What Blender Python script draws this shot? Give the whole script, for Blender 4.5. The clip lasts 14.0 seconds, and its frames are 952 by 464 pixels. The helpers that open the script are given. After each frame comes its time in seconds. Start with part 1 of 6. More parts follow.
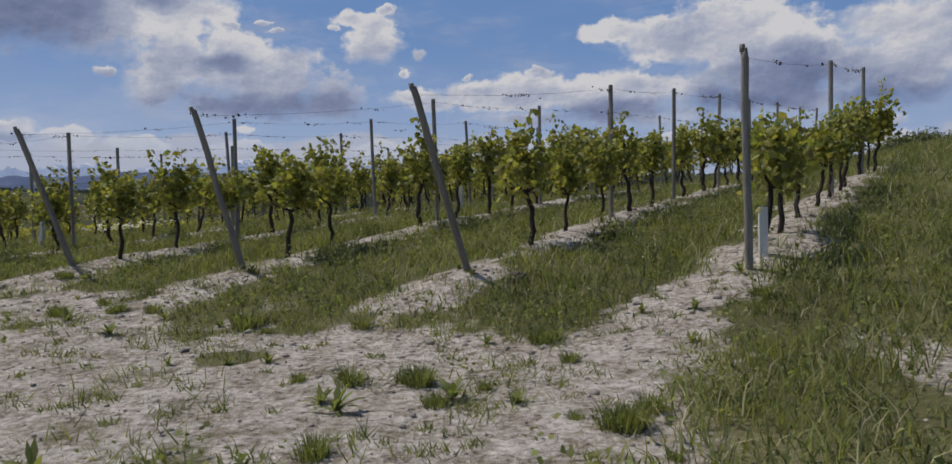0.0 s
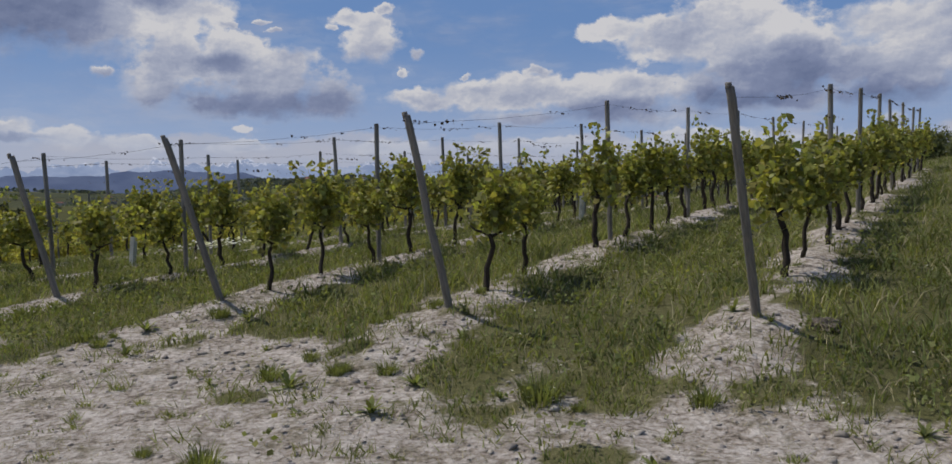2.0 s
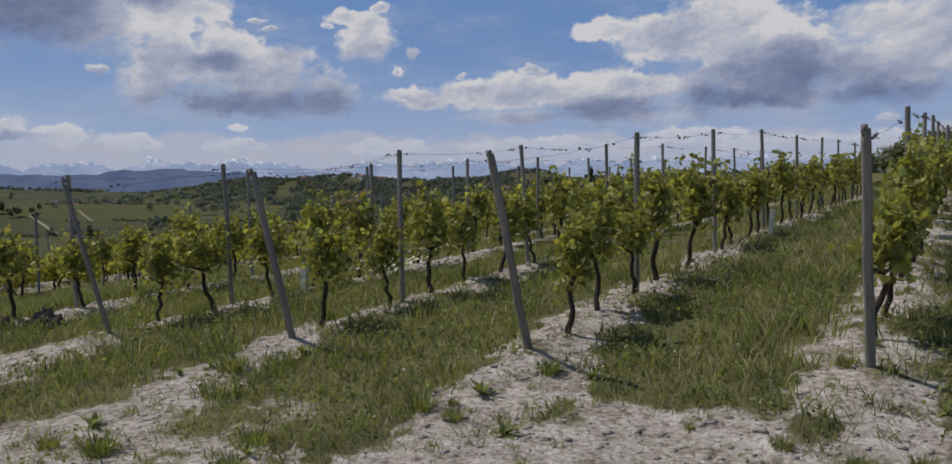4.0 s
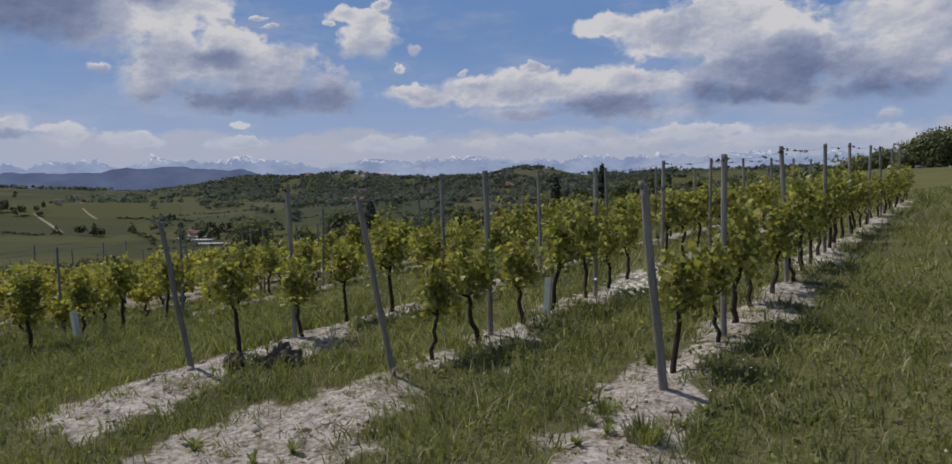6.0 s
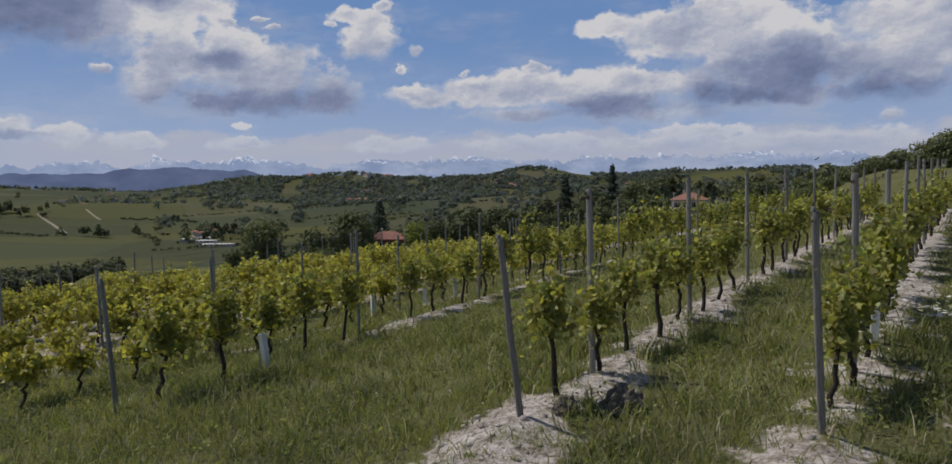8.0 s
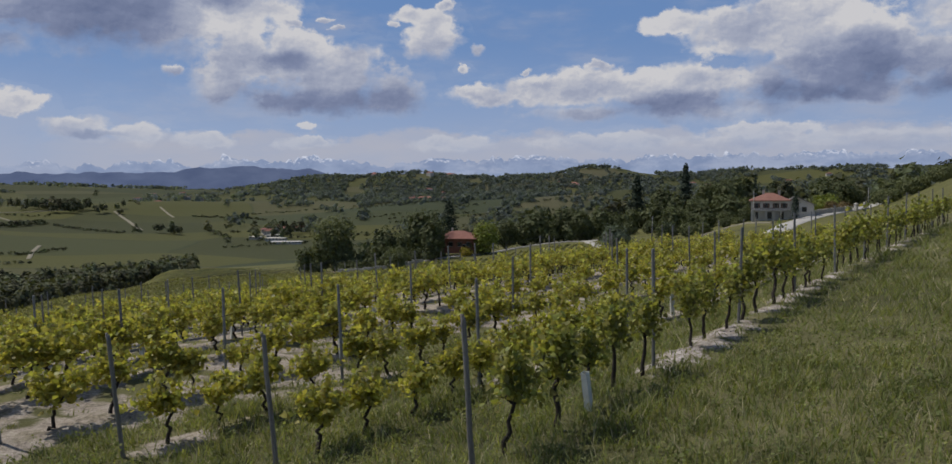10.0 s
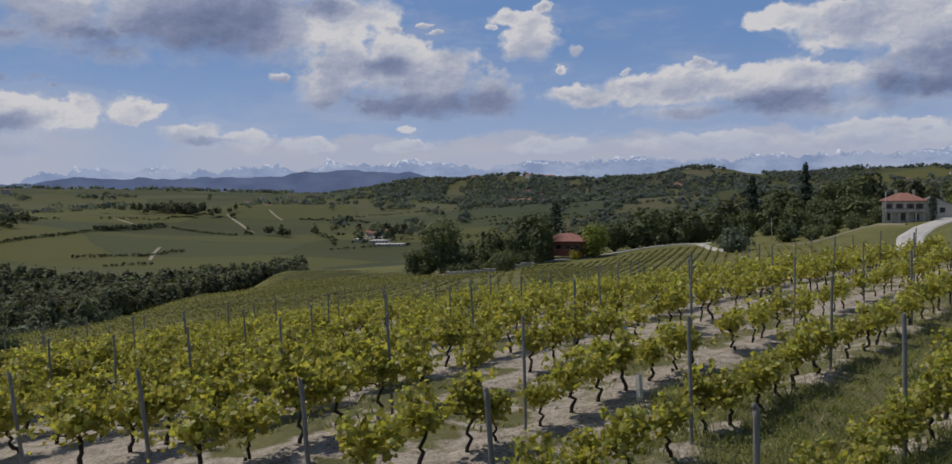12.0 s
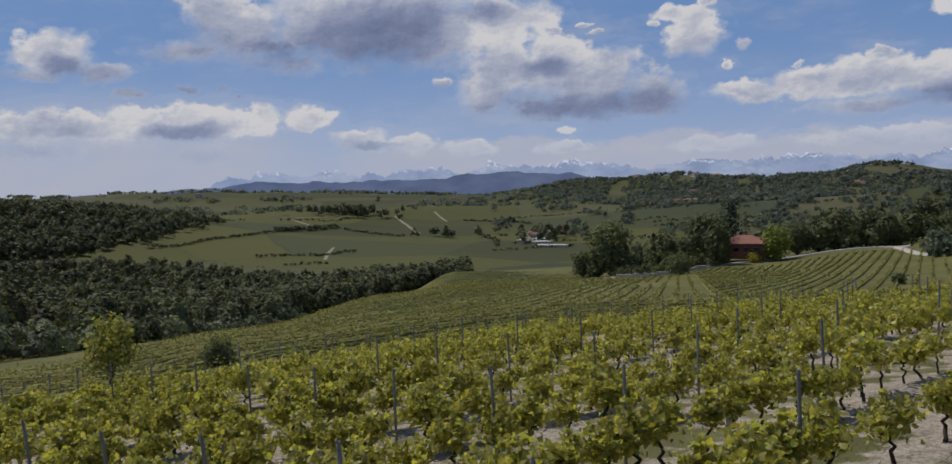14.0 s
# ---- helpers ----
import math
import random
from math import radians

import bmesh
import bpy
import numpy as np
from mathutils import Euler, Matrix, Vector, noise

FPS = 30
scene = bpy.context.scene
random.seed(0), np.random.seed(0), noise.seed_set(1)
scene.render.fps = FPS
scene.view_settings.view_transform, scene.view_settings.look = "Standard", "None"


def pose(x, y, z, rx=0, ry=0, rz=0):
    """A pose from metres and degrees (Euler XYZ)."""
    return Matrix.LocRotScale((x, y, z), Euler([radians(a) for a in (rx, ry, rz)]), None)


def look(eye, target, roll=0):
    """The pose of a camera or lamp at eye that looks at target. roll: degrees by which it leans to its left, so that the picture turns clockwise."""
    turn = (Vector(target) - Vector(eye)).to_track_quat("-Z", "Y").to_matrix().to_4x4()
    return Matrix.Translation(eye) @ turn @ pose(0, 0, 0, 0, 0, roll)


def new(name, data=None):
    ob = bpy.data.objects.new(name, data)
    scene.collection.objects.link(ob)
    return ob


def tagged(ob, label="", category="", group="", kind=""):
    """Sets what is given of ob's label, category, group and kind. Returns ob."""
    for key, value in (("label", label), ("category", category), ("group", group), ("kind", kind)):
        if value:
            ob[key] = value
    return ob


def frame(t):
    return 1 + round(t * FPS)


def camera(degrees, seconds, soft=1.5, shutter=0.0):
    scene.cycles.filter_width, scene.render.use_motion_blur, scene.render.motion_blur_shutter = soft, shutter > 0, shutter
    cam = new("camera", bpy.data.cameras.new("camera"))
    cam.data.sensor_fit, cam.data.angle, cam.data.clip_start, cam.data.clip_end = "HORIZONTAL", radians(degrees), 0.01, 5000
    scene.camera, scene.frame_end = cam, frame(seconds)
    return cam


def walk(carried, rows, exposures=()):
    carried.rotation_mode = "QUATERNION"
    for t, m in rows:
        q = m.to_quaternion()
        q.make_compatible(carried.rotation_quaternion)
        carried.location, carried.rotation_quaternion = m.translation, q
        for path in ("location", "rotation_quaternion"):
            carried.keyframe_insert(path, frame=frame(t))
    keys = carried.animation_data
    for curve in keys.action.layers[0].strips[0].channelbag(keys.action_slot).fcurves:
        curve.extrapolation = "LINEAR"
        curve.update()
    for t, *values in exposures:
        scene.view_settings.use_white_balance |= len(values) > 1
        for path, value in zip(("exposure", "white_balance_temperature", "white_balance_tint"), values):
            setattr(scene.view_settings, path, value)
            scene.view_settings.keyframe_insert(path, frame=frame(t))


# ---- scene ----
cam = camera(60.0, 14.0)
PATH = [
    (0, (-1.228, -0.093, 3.36), (-1.26, 1.903, 3.244), -0.6),
    (0.5, (-1.897, 0.386, 3.453), (-1.928, 2.382, 3.336), -0.6),
    (1, (-2.582, 0.858, 3.527), (-2.61, 2.855, 3.41), -0.5),
    (1.5, (-3.294, 1.355, 3.57), (-3.321, 3.352, 3.454), -0.6),
    (2, (-4.089, 1.824, 3.63), (-4.117, 3.821, 3.512), -0.7),
    (2.5, (-4.946, 2.303, 3.71), (-4.975, 4.299, 3.591), -0.9),
    (3, (-5.877, 2.73, 3.81), (-5.902, 4.726, 3.689), -0.6),
    (3.5, (-6.864, 3.159, 3.883), (-6.886, 5.156, 3.762), -0.5),
    (4, (-7.912, 3.601, 3.93), (-7.929, 5.597, 3.81), -0.6),
    (4.2, (-8.351, 3.803, 3.941), (-8.363, 5.799, 3.823), -0.5),
    (6.3, (-12.523, 5.757, 4.154), (-12.546, 7.753, 4.026), -0.8),
    (6.5, (-12.934, 5.924, 4.154), (-12.955, 7.92, 4.029), -0.7),
    (7, (-13.906, 6.388, 4.161), (-13.928, 8.384, 4.036), -0.8),
    (7.5, (-14.907, 6.88, 4.192), (-14.93, 8.876, 4.067), -0.8),
    (8, (-15.888, 7.38, 4.244), (-15.914, 9.375, 4.118), -0.8),
    (8.2, (-16.244, 7.6, 4.29), (-16.279, 9.596, 4.16), -1.1),
    (10.3, (-20.747, 9.342, 4.522), (-20.945, 11.328, 4.397), -0.7),
    (10.5, (-21.221, 9.572, 4.521), (-21.436, 11.557, 4.398), -0.8),
    (11, (-22.359, 10.188, 4.533), (-22.63, 12.166, 4.412), -0.9),
    (11.5, (-23.51, 10.896, 4.567), (-23.847, 12.864, 4.447), -1.1),
    (12, (-24.641, 11.524, 4.64), (-25.049, 13.479, 4.522), -1.2),
    (12.5, (-25.793, 12.175, 4.696), (-26.284, 14.111, 4.58), -1.3),
    (13, (-26.915, 12.855, 4.749), (-27.5, 14.764, 4.635), -1.5),
    (13.5, (-28.041, 13.562, 4.822), (-28.721, 15.439, 4.711), -1.6),
    (14, (-29.197, 14.221, 4.865), (-29.973, 16.061, 4.759), -1.8),
]
walk(cam, [(t, look(eye, target, roll)) for t, eye, target, roll in PATH])

# ---- world and sun ----
SUN_AZ, SUN_EL = -72.0, 57.0          # degrees right of +y, and above the horizon
EXPOSURE = 0.0
scene.view_settings.exposure = EXPOSURE

# cloud lumps: heading, height above the horizon, half-width, half-height, in degrees
OVERCAST = [
    (-26.0, 10.6, 4.5, 2.3), (-30.5, 10.8, 4.0, 2.2),
    (-31.7, 11.2, 6.1, 2.3), (-26.4, 10.3, 4.1, 1.8), (-37.7, 10.3, 3.5, 2.0), (-41.6, 9.3, 3.2, 0.8), (-35.4, 8.7, 3.4, 0.9),
    (-28.3, 12.6, 7.4, 1.4), (-39.6, 11.9, 2.3, 1.5),
]
TOWER = [
    (-19.8, 11.2, 3.1, 1.4), (-20.4, 8.5, 2.4, 1.7), (-17.2, 8.8, 2.5, 1.4), (-21.8, 6.4, 2.2, 1.4), (-15.0, 6.9, 4.3, 1.8),
    (-10.6, 6.0, 2.4, 1.5), (-16.2, 5.4, 6.4, 1.0), (-13.3, 8.3, 1.8, 1.0),
]
PUFFS = [
    (-7.9, 9.4, 2.1, 1.2), (-8.4, 11.0, 2.0, 0.5), (-6.7, 11.6, 0.6, 0.4), (-4.8, 8.8, 0.5, 0.3), (-24.9, 7.2, 0.8, 0.3),
    (-17.2, 10.7, 0.6, 0.2), (-15.0, 10.8, 0.6, 0.2), (-14.1, 10.2, 0.5, 0.2), (-5.8, 7.6, 0.6, 0.3), (3.5, 7.7, 1.0, 0.3),
    (-1.3, 7.3, 0.4, 0.2), (-10.3, 10.5, 0.6, 0.2), (26.1, 3.6, 0.8, 0.3),
]
MASSIF = [
    (8.9, 10.1, 2.8, 0.8), (12.1, 9.4, 3.4, 1.5), (16.4, 9.6, 4.0, 2.2), (20.1, 7.9, 3.1, 2.3), (17.5, 6.3, 5.3, 1.7),
    (24.4, 6.7, 2.6, 2.2), (27.0, 7.0, 3.6, 2.7), (27.0, 9.5, 4.9, 1.6), (21.2, 5.2, 4.7, 0.8),
]
SHELF = [
    (-4.4, 5.8, 2.5, 0.7), (0.2, 6.0, 3.8, 1.0), (3.5, 6.5, 3.1, 1.1), (7.8, 5.9, 5.3, 1.4), (10.9, 4.4, 5.0, 0.8),
    (3.5, 4.4, 5.4, 0.5),
]
LOW = [
    (-29.9, 3.5, 1.3, 0.9), (-27.2, 3.2, 1.6, 0.7), (-23.2, 2.7, 1.9, 0.5), (-16.4, 3.7, 0.8, 0.2), (-16.5, 2.6, 1.9, 0.4),
    (-6.6, 2.5, 2.9, 0.5), (3.5, 2.4, 5.8, 0.7), (12.9, 2.3, 4.4, 0.6), (20.9, 2.0, 7.3, 0.9), (14.9, 3.1, 3.7, 0.4),
]
WEST = [
    (-49.5, 8.9, 2.3, 1.4), (-47.0, 7.8, 1.6, 0.7), (-50.6, 7.6, 2.0, 0.4), (-45.0, 6.6, 1.3, 0.3), (-41.7, 7.0, 0.9, 0.3),
    (-39.6, 6.9, 0.3, 0.2), (-38.5, 6.5, 0.5, 0.2),
]
HAZY = [
    (-48.6, 4.5, 6.8, 1.2), (-41.0, 4.7, 4.3, 1.3), (-36.7, 5.4, 0.9, 0.7), (-34.2, 4.9, 1.9, 0.8), (-41.1, 2.6, 2.0, 0.6),
    (-50.7, 3.1, 3.9, 0.8), (-30.8, 3.5, 1.9, 0.8), (-27.4, 3.2, 1.7, 0.6),
]
GLOOM = [             # where the clouds are thick and show their grey undersides
    (-28.5, 10.8, 6.5, 2.4), (-22.0, 11.8, 2.0, 0.9), (-14.0, 5.2, 7.0, 1.2), (-17.6, 8.0, 2.2, 0.8), (19.8, 6.9, 4.0, 2.2), (17.0, 5.3, 5.0, 1.0),
    (25.5, 5.1, 4.0, 0.9), (9.0, 5.0, 4.5, 0.8), (-49.0, 8.3, 1.2, 0.9), (-42.0, 4.2, 3.0, 0.6), (-36.0, 9.6, 1.5, 0.6), (-29.9, 3.1, 1.5, 0.4),
]
GROUPS = [(OVERCAST, 8.0, 15.0), (TOWER, 4.6, 10.2), (PUFFS, None, 0), (MASSIF, 4.6, 10.6), (SHELF, 3.8, 7.2), (LOW, 1.2, 3.6), (WEST, 7.0, 9.8), (HAZY, 2.6, 5.9)]


class Nodes:
    """Short hand for node trees: each call adds one node, links sockets and returns its first output."""

    def __init__(self, tree):
        self.tree = tree
        tree.nodes.clear()

    def add(self, kind, *inputs, out=0):
        node = self.tree.nodes.new(kind)
        self.feed(node, inputs)
        return node.outputs[out] if len(node.outputs) else node

    def feed(self, node, inputs):
        for n, value in enumerate(inputs):
            if value is None:
                continue
            if isinstance(value, bpy.types.NodeSocket):
                self.tree.links.new(value, node.inputs[n])
            else:
                node.inputs[n].default_value = value

    def math(self, op, a, b=None, c=None, clamp=False):
        node = self.tree.nodes.new("ShaderNodeMath")
        node.operation, node.use_clamp = op, clamp
        self.feed(node, (a, b, c))
        return node.outputs[0]

    def vec(self, op, a, b=None, c=None, out=0):
        node = self.tree.nodes.new("ShaderNodeVectorMath")
        node.operation = op
        self.feed(node, (a, b, c))
        return node.outputs[out]

    def noise(self, vector, scale, detail=4.0, rough=0.55, out=0):
        node = self.tree.nodes.new("ShaderNodeTexNoise")
        node.inputs["Scale"].default_value = scale
        node.inputs["Detail"].default_value = detail
        node.inputs["Roughness"].default_value = rough
        if vector is not None:
            self.tree.links.new(vector, node.inputs["Vector"])
        return node.outputs[out]

    def ramp(self, fac, *stops):
        node = self.tree.nodes.new("ShaderNodeValToRGB")
        els = node.color_ramp.elements
        while len(els) < len(stops):
            els.new(0.5)
        for el, (pos, col) in zip(els, stops):
            el.position = pos
            el.color = (*col, 1) if len(col) == 3 else col
        self.tree.links.new(fac, node.inputs[0])
        return node.outputs[0]

    def mix(self, fac, a, b, blend="MIX"):
        node = self.tree.nodes.new("ShaderNodeMix")
        node.data_type, node.blend_type = "RGBA", blend
        for sock, value in ((node.inputs[0], fac), (node.inputs[6], a), (node.inputs[7], b)):
            if isinstance(value, bpy.types.NodeSocket):
                self.tree.links.new(value, sock)
            else:
                sock.default_value = value if isinstance(value, (int, float)) else (*value, 1)
        return node.outputs[2]


def smooth(n, x, lo, hi):
    node = n.tree.nodes.new("ShaderNodeMapRange")
    node.interpolation_type = "SMOOTHSTEP"
    n.tree.links.new(x, node.inputs[0])
    node.inputs[1].default_value, node.inputs[2].default_value = lo, hi
    return node.outputs[0]


world = bpy.data.worlds.new("sky")
scene.world = world
world.use_nodes = True
w = Nodes(world.node_tree)
air = world.node_tree.nodes.new("ShaderNodeTexSky")
air.sky_type, air.sun_disc, air.sun_elevation, air.sun_rotation = "NISHITA", False, radians(SUN_EL), radians(SUN_AZ)
air.altitude, air.air_density, air.dust_density, air.ozone_density = 250.0, 1.0, 0.6, 2.0
sky = air.outputs[0]
way = w.add("ShaderNodeTexCoord", out=0)
axis = w.add("ShaderNodeSeparateXYZ", way).node
az = w.math("MULTIPLY", w.math("ARCTAN2", axis.outputs[0], axis.outputs[1]), 57.2958)
el = w.math("MULTIPLY", w.math("ARCSINE", axis.outputs[2]), 57.2958)
angle = w.add("ShaderNodeCombineXYZ", az, el, 0.0)


# clouds: lumps at their headings, frayed by noise, white above and blue-grey below
warp = w.vec("MULTIPLY", w.vec("SUBTRACT", w.noise(angle, 0.55, 7.0, 0.6, out=1), (0.5, 0.5, 0.5)), (2.2, 1.4, 0.0))
q = w.vec("ADD", angle, warp)


def distance(a, e, ra, re):
    return w.vec("LENGTH", w.vec("MULTIPLY_ADD", q, (1 / ra, 1 / re, 0), (-a / ra, -e / re, 0)), out=1)


q_el = w.add("ShaderNodeSeparateXYZ", q, out=1)
near, tops, mass = None, None, None
for lumps, base, crest in GROUPS:
    group = None
    for a, e, ra, re in lumps:
        d = distance(a, e, 1.16 * ra, 1.22 * re)
        if base is None:
            share = w.math("SUBTRACT", 1.35, d, clamp=True)
            rise = w.math("MULTIPLY", w.math("MULTIPLY_ADD", q_el, 0.45 / re, 0.6 - 0.45 * e / re), share)
            tops, mass = w.math("ADD", tops, rise), w.math("ADD", mass, share)
        group = d if group is None else w.math("SMOOTH_MIN", group, d, 0.3)
    near = group if near is None else w.math("SMOOTH_MIN", near, group, 0.1)
    if base is not None:
        share = w.math("SUBTRACT", 1.35, group, clamp=True)
        rise = w.math("MULTIPLY", w.math("MULTIPLY_ADD", q_el, 1 / (crest - base), -base / (crest - base), clamp=True), share)
        tops, mass = (rise, share) if tops is None else (w.math("ADD", tops, rise), w.math("ADD", mass, share))
gloom = None
for a, e, ra, re in GLOOM:
    d = smooth(w, distance(a, e, ra, re), 1.25, 0.2)
    gloom = d if gloom is None else w.math("MAXIMUM", gloom, d)


def billow(vector, scale):
    """Cauliflower heads: rounded cells inside larger ones, 1 on a head and 0 in the creases."""
    node = w.tree.nodes.new("ShaderNodeTexVoronoi")
    node.feature, node.normalize = "SMOOTH_F1", False
    node.inputs["Scale"].default_value, node.inputs["Detail"].default_value = scale, 3.0
    node.inputs["Roughness"].default_value, node.inputs["Smoothness"].default_value = 0.42, 0.7
    w.tree.links.new(vector, node.inputs["Vector"])
    return w.math("SUBTRACT", 1.0, node.outputs["Distance"])


fray = w.vec("MULTIPLY", w.vec("SUBTRACT", w.noise(angle, 1.5, 6.0, 0.65, out=1), (0.5, 0.5, 0.5)), (0.9, 0.7, 0.0))
puff = w.vec("MULTIPLY", w.vec("ADD", angle, fray), (0.8, 1.15, 1.0))
heads = billow(puff, 0.40)
relief = w.math("SUBTRACT", heads, billow(w.vec("ADD", puff, (-0.30, 0.50, 0.0)), 0.40))
fine = w.math("SUBTRACT", w.noise(puff, 1.6, 7.0, 0.6), w.noise(w.vec("ADD", puff, (-0.10, 0.18, 0.0)), 1.6, 7.0, 0.6))
grain = w.noise(w.vec("MULTIPLY", angle, (0.8, 1.1, 1.0)), 0.7, 9.0, 0.62)
deep = w.math("ADD", w.math("SUBTRACT", 1.0, near), w.math("MULTIPLY", w.math("SUBTRACT", grain, 0.5), 1.25))
deep = w.math("ADD", deep, w.math("MULTIPLY", w.math("SUBTRACT", heads, 0.42), 0.34))
deep = w.math("MULTIPLY_ADD", gloom, 0.30, deep)
height = w.math("DIVIDE", tops, w.math("MAXIMUM", mass, 0.05))
veil = w.math("MULTIPLY", smooth(w, w.noise(w.vec("MULTIPLY", angle, (0.5, 1.6, 1.0)), 0.22, 5.0, 0.6), 0.42, 0.80), 0.45)
# a bank of cloud along the mountains and white haze over the plain
bank_noise = w.noise(w.vec("MULTIPLY", angle, (0.45, 0.9, 1.0)), 0.6, 7.0, 0.6)
bank_top = w.math("MULTIPLY_ADD", bank_noise, 4.2, 1.2)
bank = w.math("MULTIPLY", smooth(w, w.math("SUBTRACT", bank_top, el), -0.25, 0.5), smooth(w, az, -37.0, -27.0))
bank = w.math("MULTIPLY", bank, w.math("MULTIPLY_ADD", w.noise(w.vec("MULTIPLY", angle, (0.25, 0.9, 1.0)), 0.8, 5.0, 0.6), 0.9, 0.25, clamp=True))
plain = w.math("MULTIPLY", w.math("MULTIPLY", smooth(w, az, -27.0, -42.0), smooth(w, el, 8.5, 3.0)), w.math("MULTIPLY_ADD", bank_noise, 0.9, 0.2, clamp=True))
veil = w.math("MAXIMUM", veil, w.math("MAXIMUM", bank, plain))
ragged = smooth(w, w.noise(angle, 0.35, 3.0, 0.5), 0.44, 0.64)
soft = w.math("ADD", w.math("MULTIPLY_ADD", smooth(w, height, 0.6, 0.0), 0.60, 0.22), w.math("MULTIPLY", ragged, 0.42))
body = w.math("POWER", w.math("DIVIDE", w.math("MAXIMUM", w.math("ADD", deep, 0.12), 0.0), soft, clamp=True), 1.15)
body = w.math("MULTIPLY", body, w.math("MULTIPLY_ADD", smooth(w, el, 1.5, 5.0), 0.45, 0.55))
cover_sky = w.math("MAXIMUM", body, veil)
rim = smooth(w, deep, 0.62, 0.05)
lit = w.math("ADD", w.math("MULTIPLY_ADD", height, 0.46, 0.36), w.math("MULTIPLY", smooth(w, el, 7.0, 2.5), 0.16))
lit = w.math("ADD", lit, w.math("MULTIPLY", w.math("SUBTRACT", w.noise(w.vec("MULTIPLY", angle, (0.7, 1.3, 1.0)), 0.26, 4.0, 0.5), 0.5), 0.9))
lit = w.math("ADD", lit, w.math("MULTIPLY", relief, 0.34))
lit = w.math("ADD", lit, w.math("MULTIPLY", fine, 0.30))
lit = w.math("ADD", lit, w.math("MULTIPLY", rim, 0.20))
lit = w.math("SUBTRACT", lit, w.math("MULTIPLY", gloom, 0.38))
cloud = w.ramp(lit, (0.0, (0.21, 0.265, 0.45)), (0.32, (0.335, 0.395, 0.60)), (0.62, (0.585, 0.635, 0.80)), (0.9, (0.95, 0.945, 0.985)))
thin = w.math("MULTIPLY", w.math("SUBTRACT", 1.0, body), smooth(w, veil, 0.05, 0.3))
cloud = w.mix(thin, cloud, (0.69, 0.705, 0.82))
cloud = w.vec("SCALE", cloud)
cloud.node.inputs[3].default_value = 9.3
low = smooth(w, el, 11.0, 0.5)
clear = w.mix(low, (1.95, 3.65, 7.55), (4.3, 5.6, 9.0))
blue = w.mix(w.math("MULTIPLY", smooth(w, el, 24.0, 13.0), 0.8), sky, clear)
both = w.mix(cover_sky, blue, cloud)
w.add("ShaderNodeOutputWorld", w.add("ShaderNodeBackground", both, 0.066))

sun = new("sun", bpy.data.lights.new("sun", "SUN"))
sun.data.energy, sun.data.angle, sun.data.color = 2.8, radians(0.6), (1.0, 0.935, 0.835)
sun_way = Vector((math.sin(radians(SUN_AZ)) * math.cos(radians(SUN_EL)), math.cos(radians(SUN_AZ)) * math.cos(radians(SUN_EL)), math.sin(radians(SUN_EL))))
sun.matrix_world = look(sun_way * 60, (0, 0, 0))

# ---- materials ----


